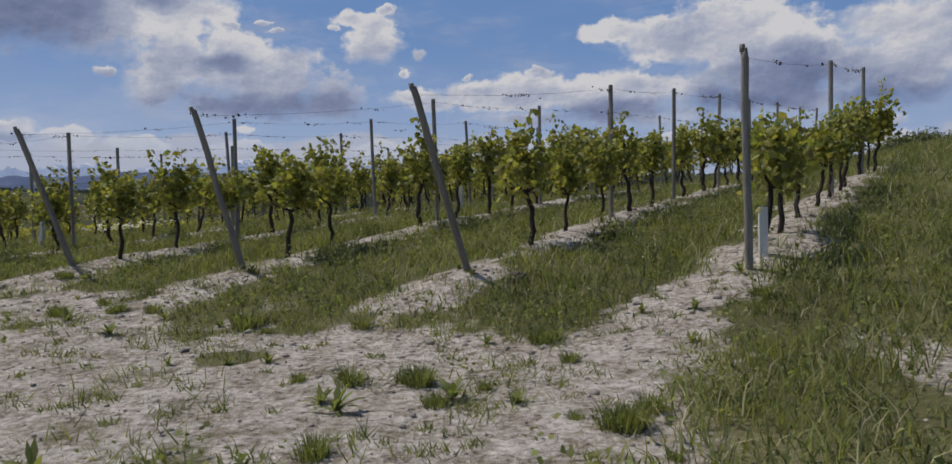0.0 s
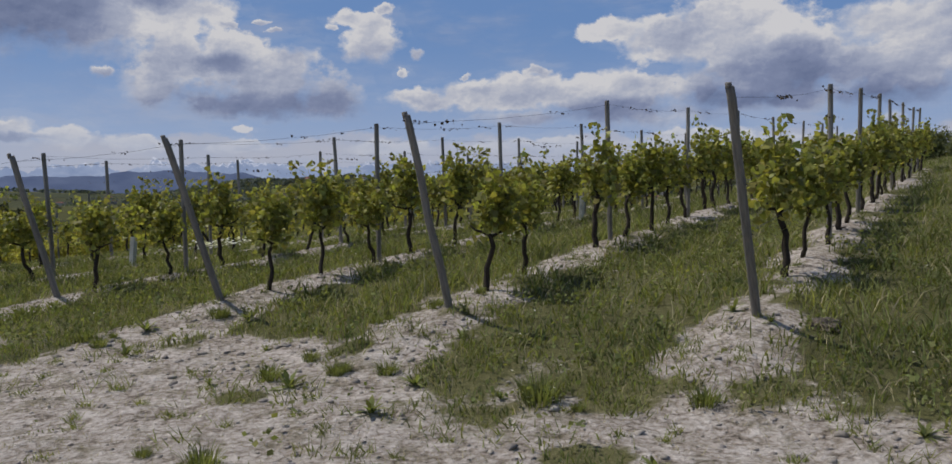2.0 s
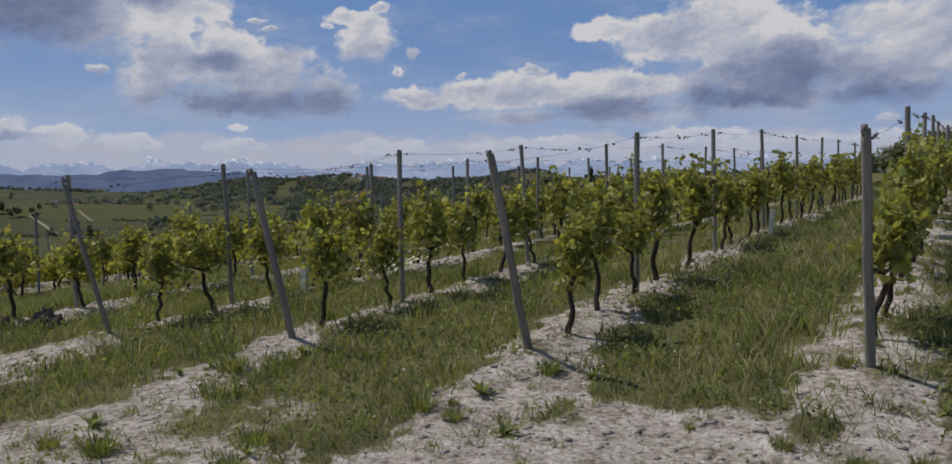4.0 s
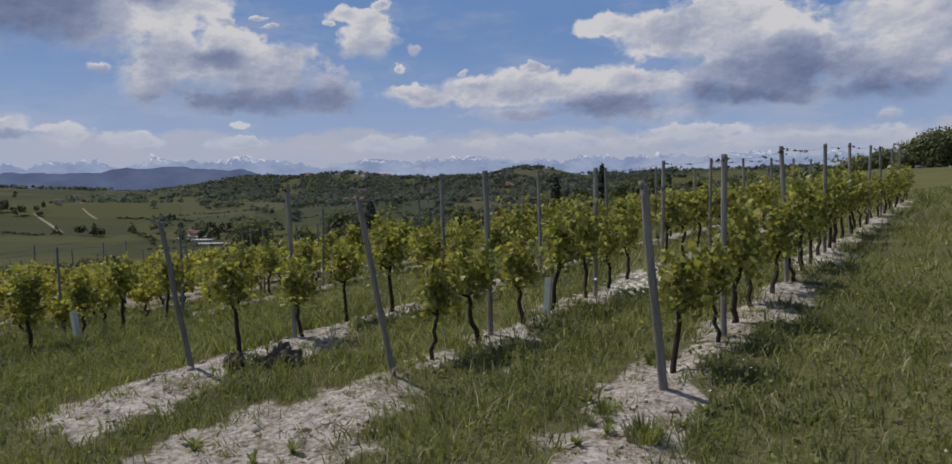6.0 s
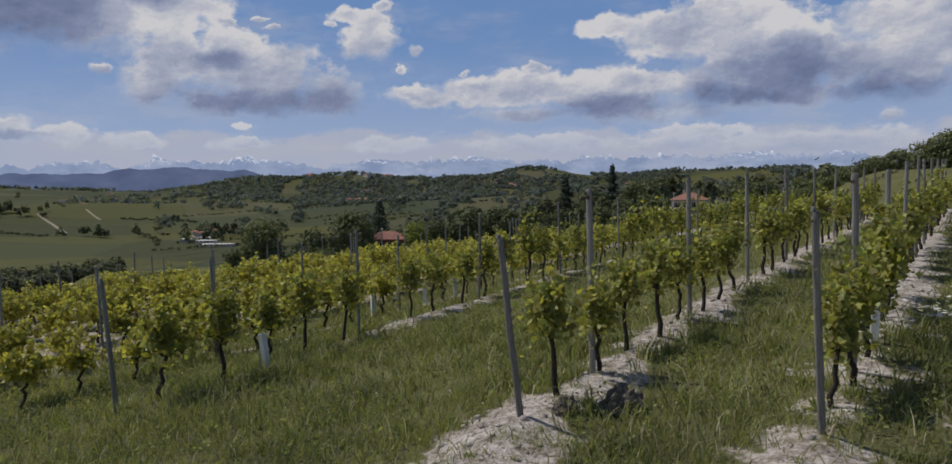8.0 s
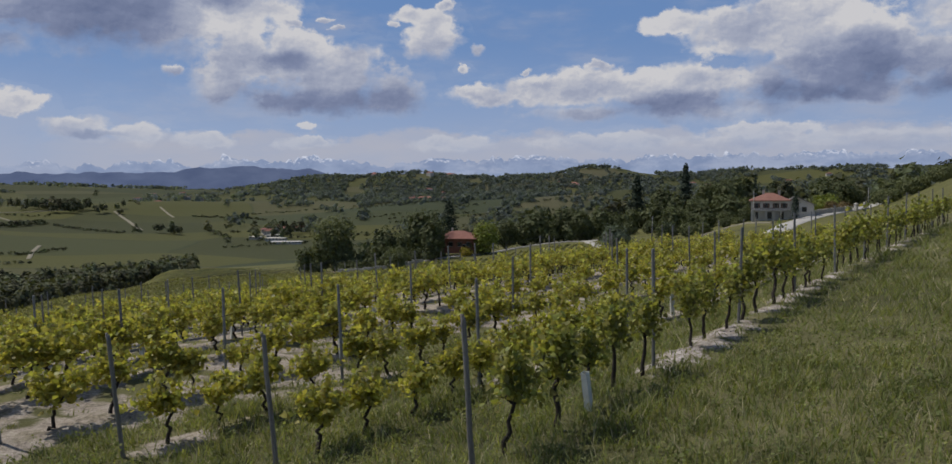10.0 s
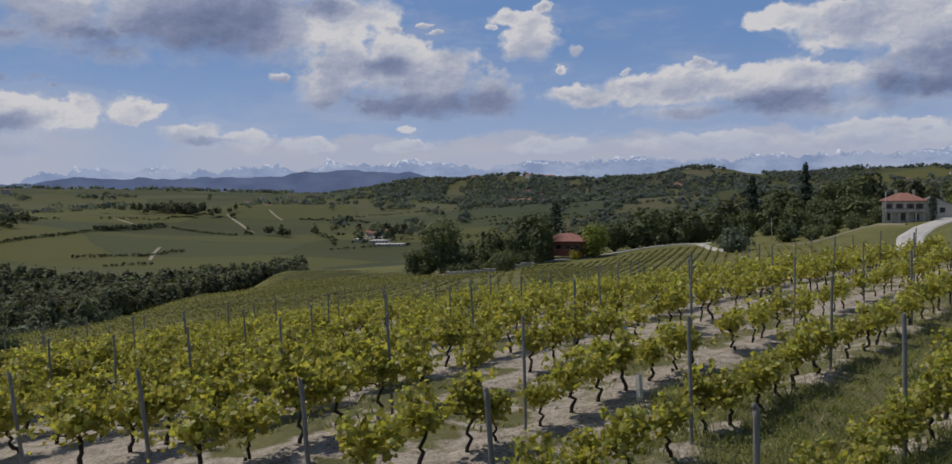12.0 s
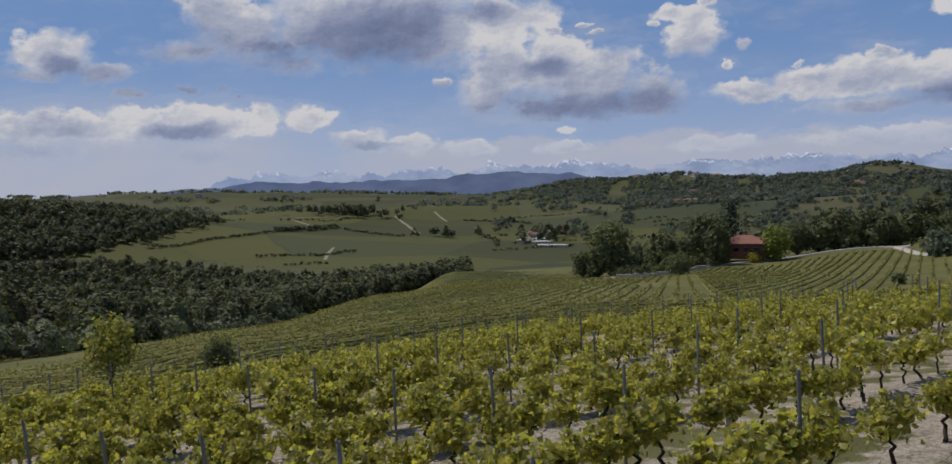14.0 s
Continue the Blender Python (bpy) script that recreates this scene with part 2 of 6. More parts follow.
def surface(name, low, high, scale=3.0, rough=0.85, bump=0.3, fine=40.0, spread=0.0, island=False, metal=0.0, leaf=0.0, gloss=0.3, stretch=(1, 1, 1), tone=0.0):
    """A surface whose colour wanders between two base colours at two scales; spread: how far single pieces differ; leaf: share of light let through."""
    if leaf:
        low, high = (tuple(0.94 * c + 0.06 * (0.25 * col[0] + 0.5 * col[1] + 0.25 * max(col)) + (0.0, 0.0, 0.006)[i] for i, c in enumerate(col)) for col in (low, high))
    m = bpy.data.materials.new(name)
    m.use_nodes = True
    n = Nodes(m.node_tree)
    place = n.vec("MULTIPLY", n.add("ShaderNodeTexCoord", out=3), stretch)
    broad = n.noise(place, scale, 5.0, 0.6)
    grain = n.noise(place, fine, 3.0, 0.6)
    fac = n.math("ADD", n.math("MULTIPLY", broad, 0.65), n.math("MULTIPLY", grain, 0.35))
    col = n.ramp(fac, (0.3, low), (0.7, high))
    if spread:
        dice = n.add("ShaderNodeNewGeometry", out=8) if island else n.add("ShaderNodeObjectInfo", out=5)
        hsv = n.tree.nodes.new("ShaderNodeHueSaturation")
        n.tree.links.new(n.math("MULTIPLY_ADD", dice, 0.05 * spread, 0.5 - 0.025 * spread), hsv.inputs[0])
        n.tree.links.new(n.math("MULTIPLY_ADD", n.math("FRACT", n.math("MULTIPLY", dice, 7.31)), spread, 1.0 - 0.5 * spread), hsv.inputs[2])
        n.tree.links.new(col, hsv.inputs[4])
        col = hsv.outputs[0]
    if tone:
        kind = n.add("ShaderNodeAttribute", out=2)
        kind.node.attribute_name = "tone"
        hsv = n.tree.nodes.new("ShaderNodeHueSaturation")
        n.tree.links.new(n.math("MULTIPLY_ADD", n.math("FRACT", n.math("MULTIPLY", kind, 5.7)), 0.06 * tone, 0.5 - 0.034 * tone), hsv.inputs[0])
        n.tree.links.new(n.math("MULTIPLY_ADD", kind, 1.1 * tone, 1.0 - 0.5 * tone), hsv.inputs[2])
        n.tree.links.new(col, hsv.inputs[4])
        col = hsv.outputs[0]
    b = n.tree.nodes.new("ShaderNodeBsdfPrincipled")
    n.tree.links.new(col, b.inputs["Base Color"])
    b.inputs["Roughness"].default_value, b.inputs["Metallic"].default_value = rough, metal
    b.inputs["Specular IOR Level"].default_value = gloss
    if bump:
        node = n.tree.nodes.new("ShaderNodeBump")
        node.inputs["Strength"].default_value, node.inputs["Distance"].default_value = bump, 0.02
        n.tree.links.new(fac, node.inputs["Height"])
        n.tree.links.new(node.outputs[0], b.inputs["Normal"])
    out = b.outputs[0]
    if leaf:
        glow = n.add("ShaderNodeBsdfTranslucent", n.mix(1.0, col, (1.5, 1.5, 0.7), "MULTIPLY"))
        out = n.add("ShaderNodeMixShader", leaf, out, glow)
    n.add("ShaderNodeOutputMaterial", out)
    return m


M_LEAF = surface("vine_leaf", (0.158, 0.172, 0.034), (0.425, 0.405, 0.088), 1.6, 0.5, 0.0, 30, 1.0, True, leaf=0.42, gloss=0.4)
M_OLDLEAF = surface("old_vine_leaf", (0.225, 0.222, 0.042), (0.53, 0.485, 0.102), 1.3, 0.5, 0.0, 30, 0.8, True, leaf=0.48, gloss=0.4)
M_YOUNG = surface("young_vine_leaf", (0.24, 0.265, 0.055), (0.42, 0.43, 0.12), 1.3, 0.5, 0.0, 30, 0.6, True, leaf=0.45, gloss=0.4)
M_BARK = surface("vine_bark", (0.025, 0.02, 0.016), (0.075, 0.06, 0.048), 9, 0.95, 0.8, 60)
M_WOOD = surface("weathered_wood", (0.13, 0.12, 0.105), (0.39, 0.365, 0.33), 14, 0.92, 0.9, 90, 0.35, stretch=(1, 1, 0.09))
M_STEEL = surface("dull_zinc", (0.15, 0.147, 0.138), (0.30, 0.293, 0.28), 6, 0.8, 0.15, 50, 0.3, metal=0.1)
M_WIRE = surface("wire", (0.05, 0.05, 0.05), (0.12, 0.115, 0.11), 3, 0.5, 0.0, 20, metal=0.6)
M_DRY = surface("dry_tendril", (0.05, 0.038, 0.025), (0.12, 0.09, 0.06), 5, 0.95, 0.0, 40)
M_GUARD = surface("grow_tube", (0.55, 0.56, 0.53), (0.74, 0.75, 0.71), 6, 0.6, 0.1, 40, 0.15)
M_GRASS = surface("grass", (0.102, 0.130, 0.038), (0.290, 0.308, 0.102), 0.7, 0.75, 0.0, 8, 0.8, True, leaf=0.4)
M_STRAW = surface("dry_grass", (0.30, 0.26, 0.14), (0.50, 0.45, 0.29), 0.7, 0.85, 0.0, 8, 0.5, True, leaf=0.2)
M_PETAL = surface("daisy_petal", (0.75, 0.75, 0.72), (0.85, 0.85, 0.83), 5, 0.8, 0.0, 30, leaf=0.3)
M_CLOD = surface("clod", (0.22, 0.195, 0.17), (0.46, 0.42, 0.38), 6, 0.95, 0.5, 40, 0.5, True)
M_OAK = surface("broad_leaves", (0.058, 0.076, 0.025), (0.140, 0.155, 0.049), 0.25, 0.7, 0.0, 2, 0.6, True, leaf=0.15)
M_LIME = surface("bright_leaves", (0.15, 0.19, 0.025), (0.27, 0.30, 0.05), 0.25, 0.7, 0.0, 2, 0.6, True, leaf=0.3)
M_FIR = surface("conifer_needles", (0.022, 0.036, 0.018), (0.050, 0.070, 0.032), 0.3, 0.8, 0.0, 2, 0.7, True, leaf=0.1)
M_GREY = surface("grey_leaves", (0.10, 0.13, 0.08), (0.19, 0.22, 0.14), 0.25, 0.8, 0.0, 2, 0.6, True, leaf=0.15)
M_EDGE = surface("edge_leaves", (0.09, 0.115, 0.06), (0.19, 0.215, 0.12), 0.25, 0.8, 0.0, 2, 0.4, True, leaf=0.15, tone=0.8)
M_SAPLING = surface("sapling_leaves", (0.20, 0.205, 0.04), (0.38, 0.36, 0.08), 0.6, 0.7, 0.0, 6, 0.6, True, leaf=0.35)
M_GOLD = surface("golden_leaves", (0.28, 0.24, 0.02), (0.42, 0.34, 0.04), 0.4, 0.8, 0.0, 2, 0.5, True, leaf=0.25)
M_RUST = surface("rusty_leaves", (0.12, 0.085, 0.03), (0.24, 0.17, 0.06), 0.5, 0.8, 0.0, 2, 0.6, True, leaf=0.15)
M_TRUNK = surface("tree_bark", (0.05, 0.04, 0.03), (0.12, 0.10, 0.08), 2, 0.95, 0.5, 20)
M_TILE = surface("roof_tile", (0.20, 0.090, 0.072), (0.31, 0.155, 0.125), 0.5, 0.9, 0.3, 6, 0.25)
M_SLATE = surface("weathered_roof", (0.10, 0.088, 0.08), (0.19, 0.165, 0.15), 0.6, 0.9, 0.3, 7)
M_BRICK = surface("red_brick_wall", (0.20, 0.085, 0.055), (0.30, 0.13, 0.09), 0.6, 0.9, 0.2, 8)
M_PLASTER = surface("pale_plaster", (0.48, 0.45, 0.40), (0.66, 0.62, 0.56), 0.4, 0.9, 0.15, 6)
M_DARK = surface("dark_glass", (0.012, 0.014, 0.016), (0.03, 0.033, 0.036), 1, 0.25, 0.0, 10, gloss=0.6)
M_SHUTTER = surface("brown_shutter", (0.08, 0.045, 0.028), (0.14, 0.08, 0.05), 2, 0.7, 0.1, 20)
M_STONE = surface("pale_stone", (0.34, 0.32, 0.29), (0.52, 0.50, 0.46), 0.8, 0.9, 0.3, 10)
M_GRAVEL = surface("gravel_road", (0.36, 0.345, 0.325), (0.50, 0.485, 0.46), 0.3, 0.95, 0.2, 3)
M_TRACK = surface("dirt_track", (0.20, 0.18, 0.13), (0.33, 0.30, 0.23), 0.05, 0.95, 0.0, 0.5)
M_TERRACE = surface("terrace_earth", (0.22, 0.17, 0.135), (0.36, 0.30, 0.245), 0.15, 0.95, 0.3, 2)
M_POLE = surface("concrete_pole", (0.34, 0.33, 0.31), (0.46, 0.45, 0.43), 2, 0.9, 0.1, 20)
M_VINEFAR = surface("far_vine_leaf", (0.165, 0.163, 0.036), (0.285, 0.272, 0.066), 0.12, 0.8, 0.0, 1.5, 0.5, True, leaf=0.2)
# bluer and paler than the near leaves: distance haze mixed into the colour
M_HAZEWOOD = surface("hazed_woods", (0.096, 0.118, 0.114), (0.160, 0.186, 0.168), 0.02, 0.9, 0.0, 0.2, 0.25, True, leaf=0.4, tone=0.45)
M_FLOWER = surface("small_flowers", (0.62, 0.60, 0.45), (0.80, 0.78, 0.70), 2, 0.8, 0.0, 30, leaf=0.2)
M_EARTH = surface("dug_earth", (0.07, 0.06, 0.05), (0.20, 0.17, 0.14), 7, 0.95, 0.7, 40)
M_WOODS = surface("valley_leaves", (0.055, 0.068, 0.031), (0.130, 0.139, 0.060), 0.05, 0.8, 0.0, 0.6, 0.3, True, leaf=0.2, tone=1.1)
M_HILLTOP = surface("hilltop_leaves", (0.095, 0.115, 0.045), (0.185, 0.20, 0.08), 0.25, 0.8, 0.0, 2, 0.5, True, leaf=0.25)

# ---- the lie of the land ----
ROW_AZ = 59.5                                     # the vine rows run this way, degrees from +x
UX, UY = math.cos(radians(ROW_AZ)), math.sin(radians(ROW_AZ))
NX, NY = -UY, UX
ROWS_S = np.array([3.1, 6.25, 9.37, 12.55, 15.6, 18.55, 21.3, 27.3, 30.2, 33.1, 36.0, 38.9, 41.8, 44.7, 47.6, 50.5, 53.4, 56.3, 59.2, 62.1, 65.0, 67.9, 70.8, 73.7])


def to_sr(x, y):
    """Across and along the rows."""
    return NX * x + NY * y, UX * x + UY * y


def to_xy(s, r):
    return NX * s + UX * r, NY * s + UY * r


def row_start(s):
    s = np.asarray(s, float)
    return np.interp(s, [-20, 3.1, 6.25, 9.37, 12.55, 15.6, 18.55, 21.3, 27.3, 36, 74], [11, 8.3, 7.67, 7.01, 6.63, 6.35, 5.96, 5.48, 5.15, 3.9, -6.6])


def row_end(s):
    return np.interp(s, [3.1, 6.25, 9, 22, 27, 40, 50, 62, 74], [20.6, 35, 38, 40, 52, 50, 46, 40, 30])


def lattice(ix, iy, seed):
    h = (ix.astype(np.int64) * 374761393 + iy.astype(np.int64) * 668265263 + seed * 1274126177) & 0x7FFFFFFF
    h = ((h ^ (h >> 13)) * 1103515245) & 0x7FFFFFFF
    return ((h ^ (h >> 16)) & 0xFFFF) / 65535.0


def vnoise(x, y, seed=0):
    x, y = np.asarray(x, float), np.asarray(y, float)
    ix, iy = np.floor(x), np.floor(y)
    fx, fy = x - ix, y - iy
    fx, fy = fx * fx * (3 - 2 * fx), fy * fy * (3 - 2 * fy)
    a, b = lattice(ix, iy, seed), lattice(ix + 1, iy, seed)
    c, d = lattice(ix, iy + 1, seed), lattice(ix + 1, iy + 1, seed)
    return (a * (1 - fx) + b * fx) * (1 - fy) + (c * (1 - fx) + d * fx) * fy


def fbm(x, y, seed=0, octaves=4):
    total, amp = 0.0, 0.5
    for k in range(octaves):
        total = total + amp * vnoise(x * 2**k, y * 2**k, seed + 17 * k)
        amp *= 0.5
    return total / (1 - 0.5**octaves)


def step(x, lo, hi):
    t = np.clip((x - lo) / (hi - lo), 0, 1)
    return t * t * (3 - 2 * t)


HUB = (-20.0, 10.0)
DISTS = [55, 100, 150, 220, 300, 370, 530, 700]
SLOPES = {            # height of the land by distance from the hub, per heading
    -80: [-5, -9, -15, -24, -35, -45, -62, -75],
    -50: [-6, -12.5, -20, -30, -42, -53, -70, -82],
    -40: [-5.5, -11, -18, -28.5, -43, -55, -72, -82],
    -30: [-5, -10, -16, -23, -32, -43, -66, -80],
    -25: [-4.6, -9.5, -15.2, -22, -29.5, -35.5, -48, -76],
    -14: [-4.2, -9, -14.5, -21, -29, -36, -46, -66],
    -6: [-3.6, -8.5, -14.5, -20.5, -27, -28, -38, -56],
    2: [-2.6, -7.5, -14, -18.5, -21.5, -23.5, -30, -46],
    8: [-1.8, -6.5, -12, -16.5, -18.5, -17.5, -22, -40],
    14: [-0.5, -4.5, -9, -12.6, -10.2, -9, -16, -34],
    20: [0.6, -2.0, -5, -8, -8.3, -8.3, -12, -30],
    27: [1.9, 2.2, 2.8, 4.0, 5.4, 6.0, -2, -22],
    34: [2.8, 3.5, 4.2, 5.5, 6.5, 7.0, 0, -20],
    46: [4.8, 5.6, 6.2, 6.8, 7.5, 8, -4, -22],
    80: [5.0, 5.8, 6.2, 6.5, 6, 5, -5, -22],
}
HILLS = [             # heading, distance, half-widths across and along, height
    (-15, 2700, 260, 300, 44), (-8, 2650, 250, 300, 46), (-2, 2800, 200, 300, 26), (3.4, 2800, 190, 260, 62), (9, 2900, 240, 300, 36), (15, 2900, 240, 330, 42),
    (21, 2800, 300, 330, 38), (30, 2600, 450, 380, 46), (-53, 1350, 300, 260, 56), (-46, 2900, 620, 420, 40), (-33, 2900, 500, 400, 30),
    (-36, 1650, 260, 160, 18), (-24, 1750, 320, 150, 20), (-60, 2400, 600, 400, 50), (8, 1500, 380, 200, 34), (20, 1300, 300, 230, 40), (-10, 1500, 200, 200, 12),
]


REACH = [0, 5, 8, 12, 18, 25, 36, 60]
LIE = {               # height of the hillside along the rows (REACH), by the distance across them
    -60: [2.6, 2.9, 3.2, 3.6, 4.2, 4.7, 5.3, 6.0],
    -20: [2.4, 2.65, 2.95, 3.4, 4.1, 4.7, 5.4, 6.2],
    0: [2.0, 2.12, 2.45, 3.0, 3.72, 4.3, 5.05, 6.0],
    3.1: [1.9, 2.05, 2.40, 2.95, 3.50, 4.0, 4.75, 5.6],
    6.25: [1.88, 2.02, 2.38, 2.80, 3.22, 3.52, 4.05, 4.9],
    9.4: [1.9, 2.06, 2.38, 2.72, 3.05, 3.25, 3.6, 4.3],
    12.55: [1.9, 2.1, 2.35, 2.60, 2.87, 3.0, 3.22, 3.8],
    15.6: [1.8, 2.0, 2.22, 2.41, 2.66, 2.8, 2.98, 3.4],
    18.6: [1.72, 1.96, 2.08, 2.19, 2.41, 2.53, 2.68, 3.0],
    21.3: [1.6, 1.86, 1.99, 2.09, 2.22, 2.29, 2.38, 2.6],
    24.3: [1.35, 1.5, 1.66, 1.78, 1.93, 2.03, 2.15, 2.4],
    27.2: [1.1, 1.2, 1.30, 1.50, 1.64, 1.72, 1.82, 1.9],
    30.1: [0.70, 0.76, 0.82, 0.88, 0.94, 1.0, 1.05, 1.0],
    33: [0.46, 0.52, 0.57, 0.63, 0.70, 0.75, 0.75, 0.6],
    36: [0.27, 0.32, 0.36, 0.39, 0.42, 0.45, 0.40, 0.2],
    38.8: [0.15, 0.22, 0.28, 0.33, 0.35, 0.30, 0.20, 0.0],
    43: [-0.30, -0.25, -0.20, -0.17, -0.17, -0.20, -0.32, -0.6],
    48: [-1.0, -0.97, -0.95, -0.95, -0.97, -1.02, -1.15, -1.5],
    54: [-1.6, -1.6, -1.6, -1.6, -1.62, -1.7, -1.9, -2.3],
    60: [-2.3, -2.3, -2.3, -2.3, -2.35, -2.42, -2.6, -3.0],
    67: [-3.4, -3.4, -3.4, -3.4, -3.45, -3.5, -3.7, -4.2],
    75: [-5.2, -5.2, -5.2, -5.2, -5.2, -5.3, -5.5, -6.0],
    90: [-8.5, -8.5, -8.5, -8.5, -8.5, -8.5, -8.6, -9.0],
}


def near_land(s, r):
    keys = list(LIE)
    cols = np.array([np.interp(r, REACH, LIE[k]) for k in keys]).reshape(len(keys), -1)
    pos = np.interp(s, keys, range(len(keys))).ravel()
    i = np.minimum(pos.astype(int), len(keys) - 2)
    f, at = pos - i, np.arange(len(pos))
    z = (cols[i, at] * (1 - f) + cols[i + 1, at] * f).reshape(np.shape(s))
    return z - 0.12 + 0.012 * np.sin(s * 0.9) + 0.05 * (fbm(s * 0.35, r * 0.35, 5, 3) - 0.5)


def far_land(x, y):
    dx, dy = x - HUB[0], y - HUB[1]
    d, a = np.hypot(dx, dy), np.degrees(np.arctan2(dx, dy))
    heads = list(SLOPES)
    cols = np.array([np.interp(d, DISTS, SLOPES[h]) for h in heads])
    pos = np.interp(a, heads, range(len(heads)))
    i = np.minimum(pos.astype(int), len(heads) - 2)
    f = pos - i
    f = f * f * (3 - 2 * f)
    flat = cols.reshape(len(heads), -1)
    near = (flat[i.ravel(), np.arange(d.size)] * (1 - f.ravel()) + flat[i.ravel() + 1, np.arange(d.size)] * f.ravel()).reshape(d.shape)
    base = np.interp(d, [700, 1000, 1264, 1900, 2600, 4900], [-78, -74, -66, -47, -36, -30]) + 9 * (fbm(x / 420, y / 420, 9, 3) - 0.5)
    for head, dist, across, along, high in HILLS:
        hx, hy = HUB[0] + dist * math.sin(radians(head)), HUB[1] + dist * math.cos(radians(head))
        c, sn = math.cos(radians(head)), math.sin(radians(head))
        ea, eb = ((x - hx) * c - (y - hy) * sn) / across, ((x - hx) * sn + (y - hy) * c) / along
        base = base + high * np.exp(-(ea * ea + eb * eb)) * (0.8 + 0.4 * fbm(x / 150, y / 150, 21, 3))
    t = step(d, 560, 950)
    return near * (1 - t) + base * t


def land(x, y):
    """Height of the bare ground."""
    x, y = np.atleast_1d(np.asarray(x, float)), np.atleast_1d(np.asarray(y, float))
    s, r = to_sr(x, y)
    d = np.hypot(x - HUB[0], y - HUB[1])
    t = step(d, 38, 85)
    z = near_land(s, r) * (1 - t) + far_land(x, y) * t
    gap = np.min(np.abs(s[..., None] - ROWS_S), axis=-1)
    inside = step(r, row_start(s) - 2.2, row_start(s)) * (1 - step(r, row_end(s), row_end(s) + 2)) * (1 - t)
    ridge = np.exp(-((gap / 0.42) ** 2)) * inside
    z = z + ridge * (0.09 + 0.10 * (fbm(x * 2.3, y * 2.3, 31, 3) - 0.4))
    soil = 1 - grass_cover(s, r)
    rough = (1 - step(d, 25, 60))
    return z + rough * soil * 0.07 * (fbm(x * 3.1, y * 3.1, 41, 4) - 0.5)


BARE = [(12.2, 5.4, 0.5, 1.2), (11.2, 4.4, 0.9, 0.7), (15.5, 4.7, 0.4, 1.2), (9.2, 6.0, 0.5, 0.9), (6.3, 7.0, 0.5, 1.5), (3.6, 7.2, 0.3, 1.2), (1.0, 5.0, 0.3, 0.9),
        (10.6, 5.3, 0.9, 0.5), (21.5, 4.5, 0.3, 0.6), (18.6, 5.0, 0.35, 1.0), (15.9, 6.4, 0.35, 1.4), (5.6, 4.6, 0.8, 0.5), (4.9, 5.2, 0.6, 0.5), (4.6, 3.6, 1.3, 0.8), (8.0, 3.4, 1.6, 0.8), (11.0, 3.4, 1.5, 0.7)]
CLUMPS = [(2.2, 5.4, 0.65, 1.8), (13.0, 4.2, 0.45, 0.9), (16.2, 4.0, 0.4, 0.7), (5.8, 6.0, 0.25, 0.3), (6.5, 4.3, 0.3, 0.22), (9.6, 5.7, 0.25, 0.25), (9.5, 4.1, 0.25, 0.2),
          (8.2, 5.6, 0.4, 0.5), (6.9, 5.7, 0.45, 0.35), (14.2, 5.4, 0.4, 0.4), (5.0, 7.4, 0.7, 1.0), (8.0, 7.0, 0.6, 0.9), (11.1, 7.3, 0.5, 0.6), (14.5, 6.2, 0.45, 0.8), (6.6, 4.2, 0.2, 0.2)]


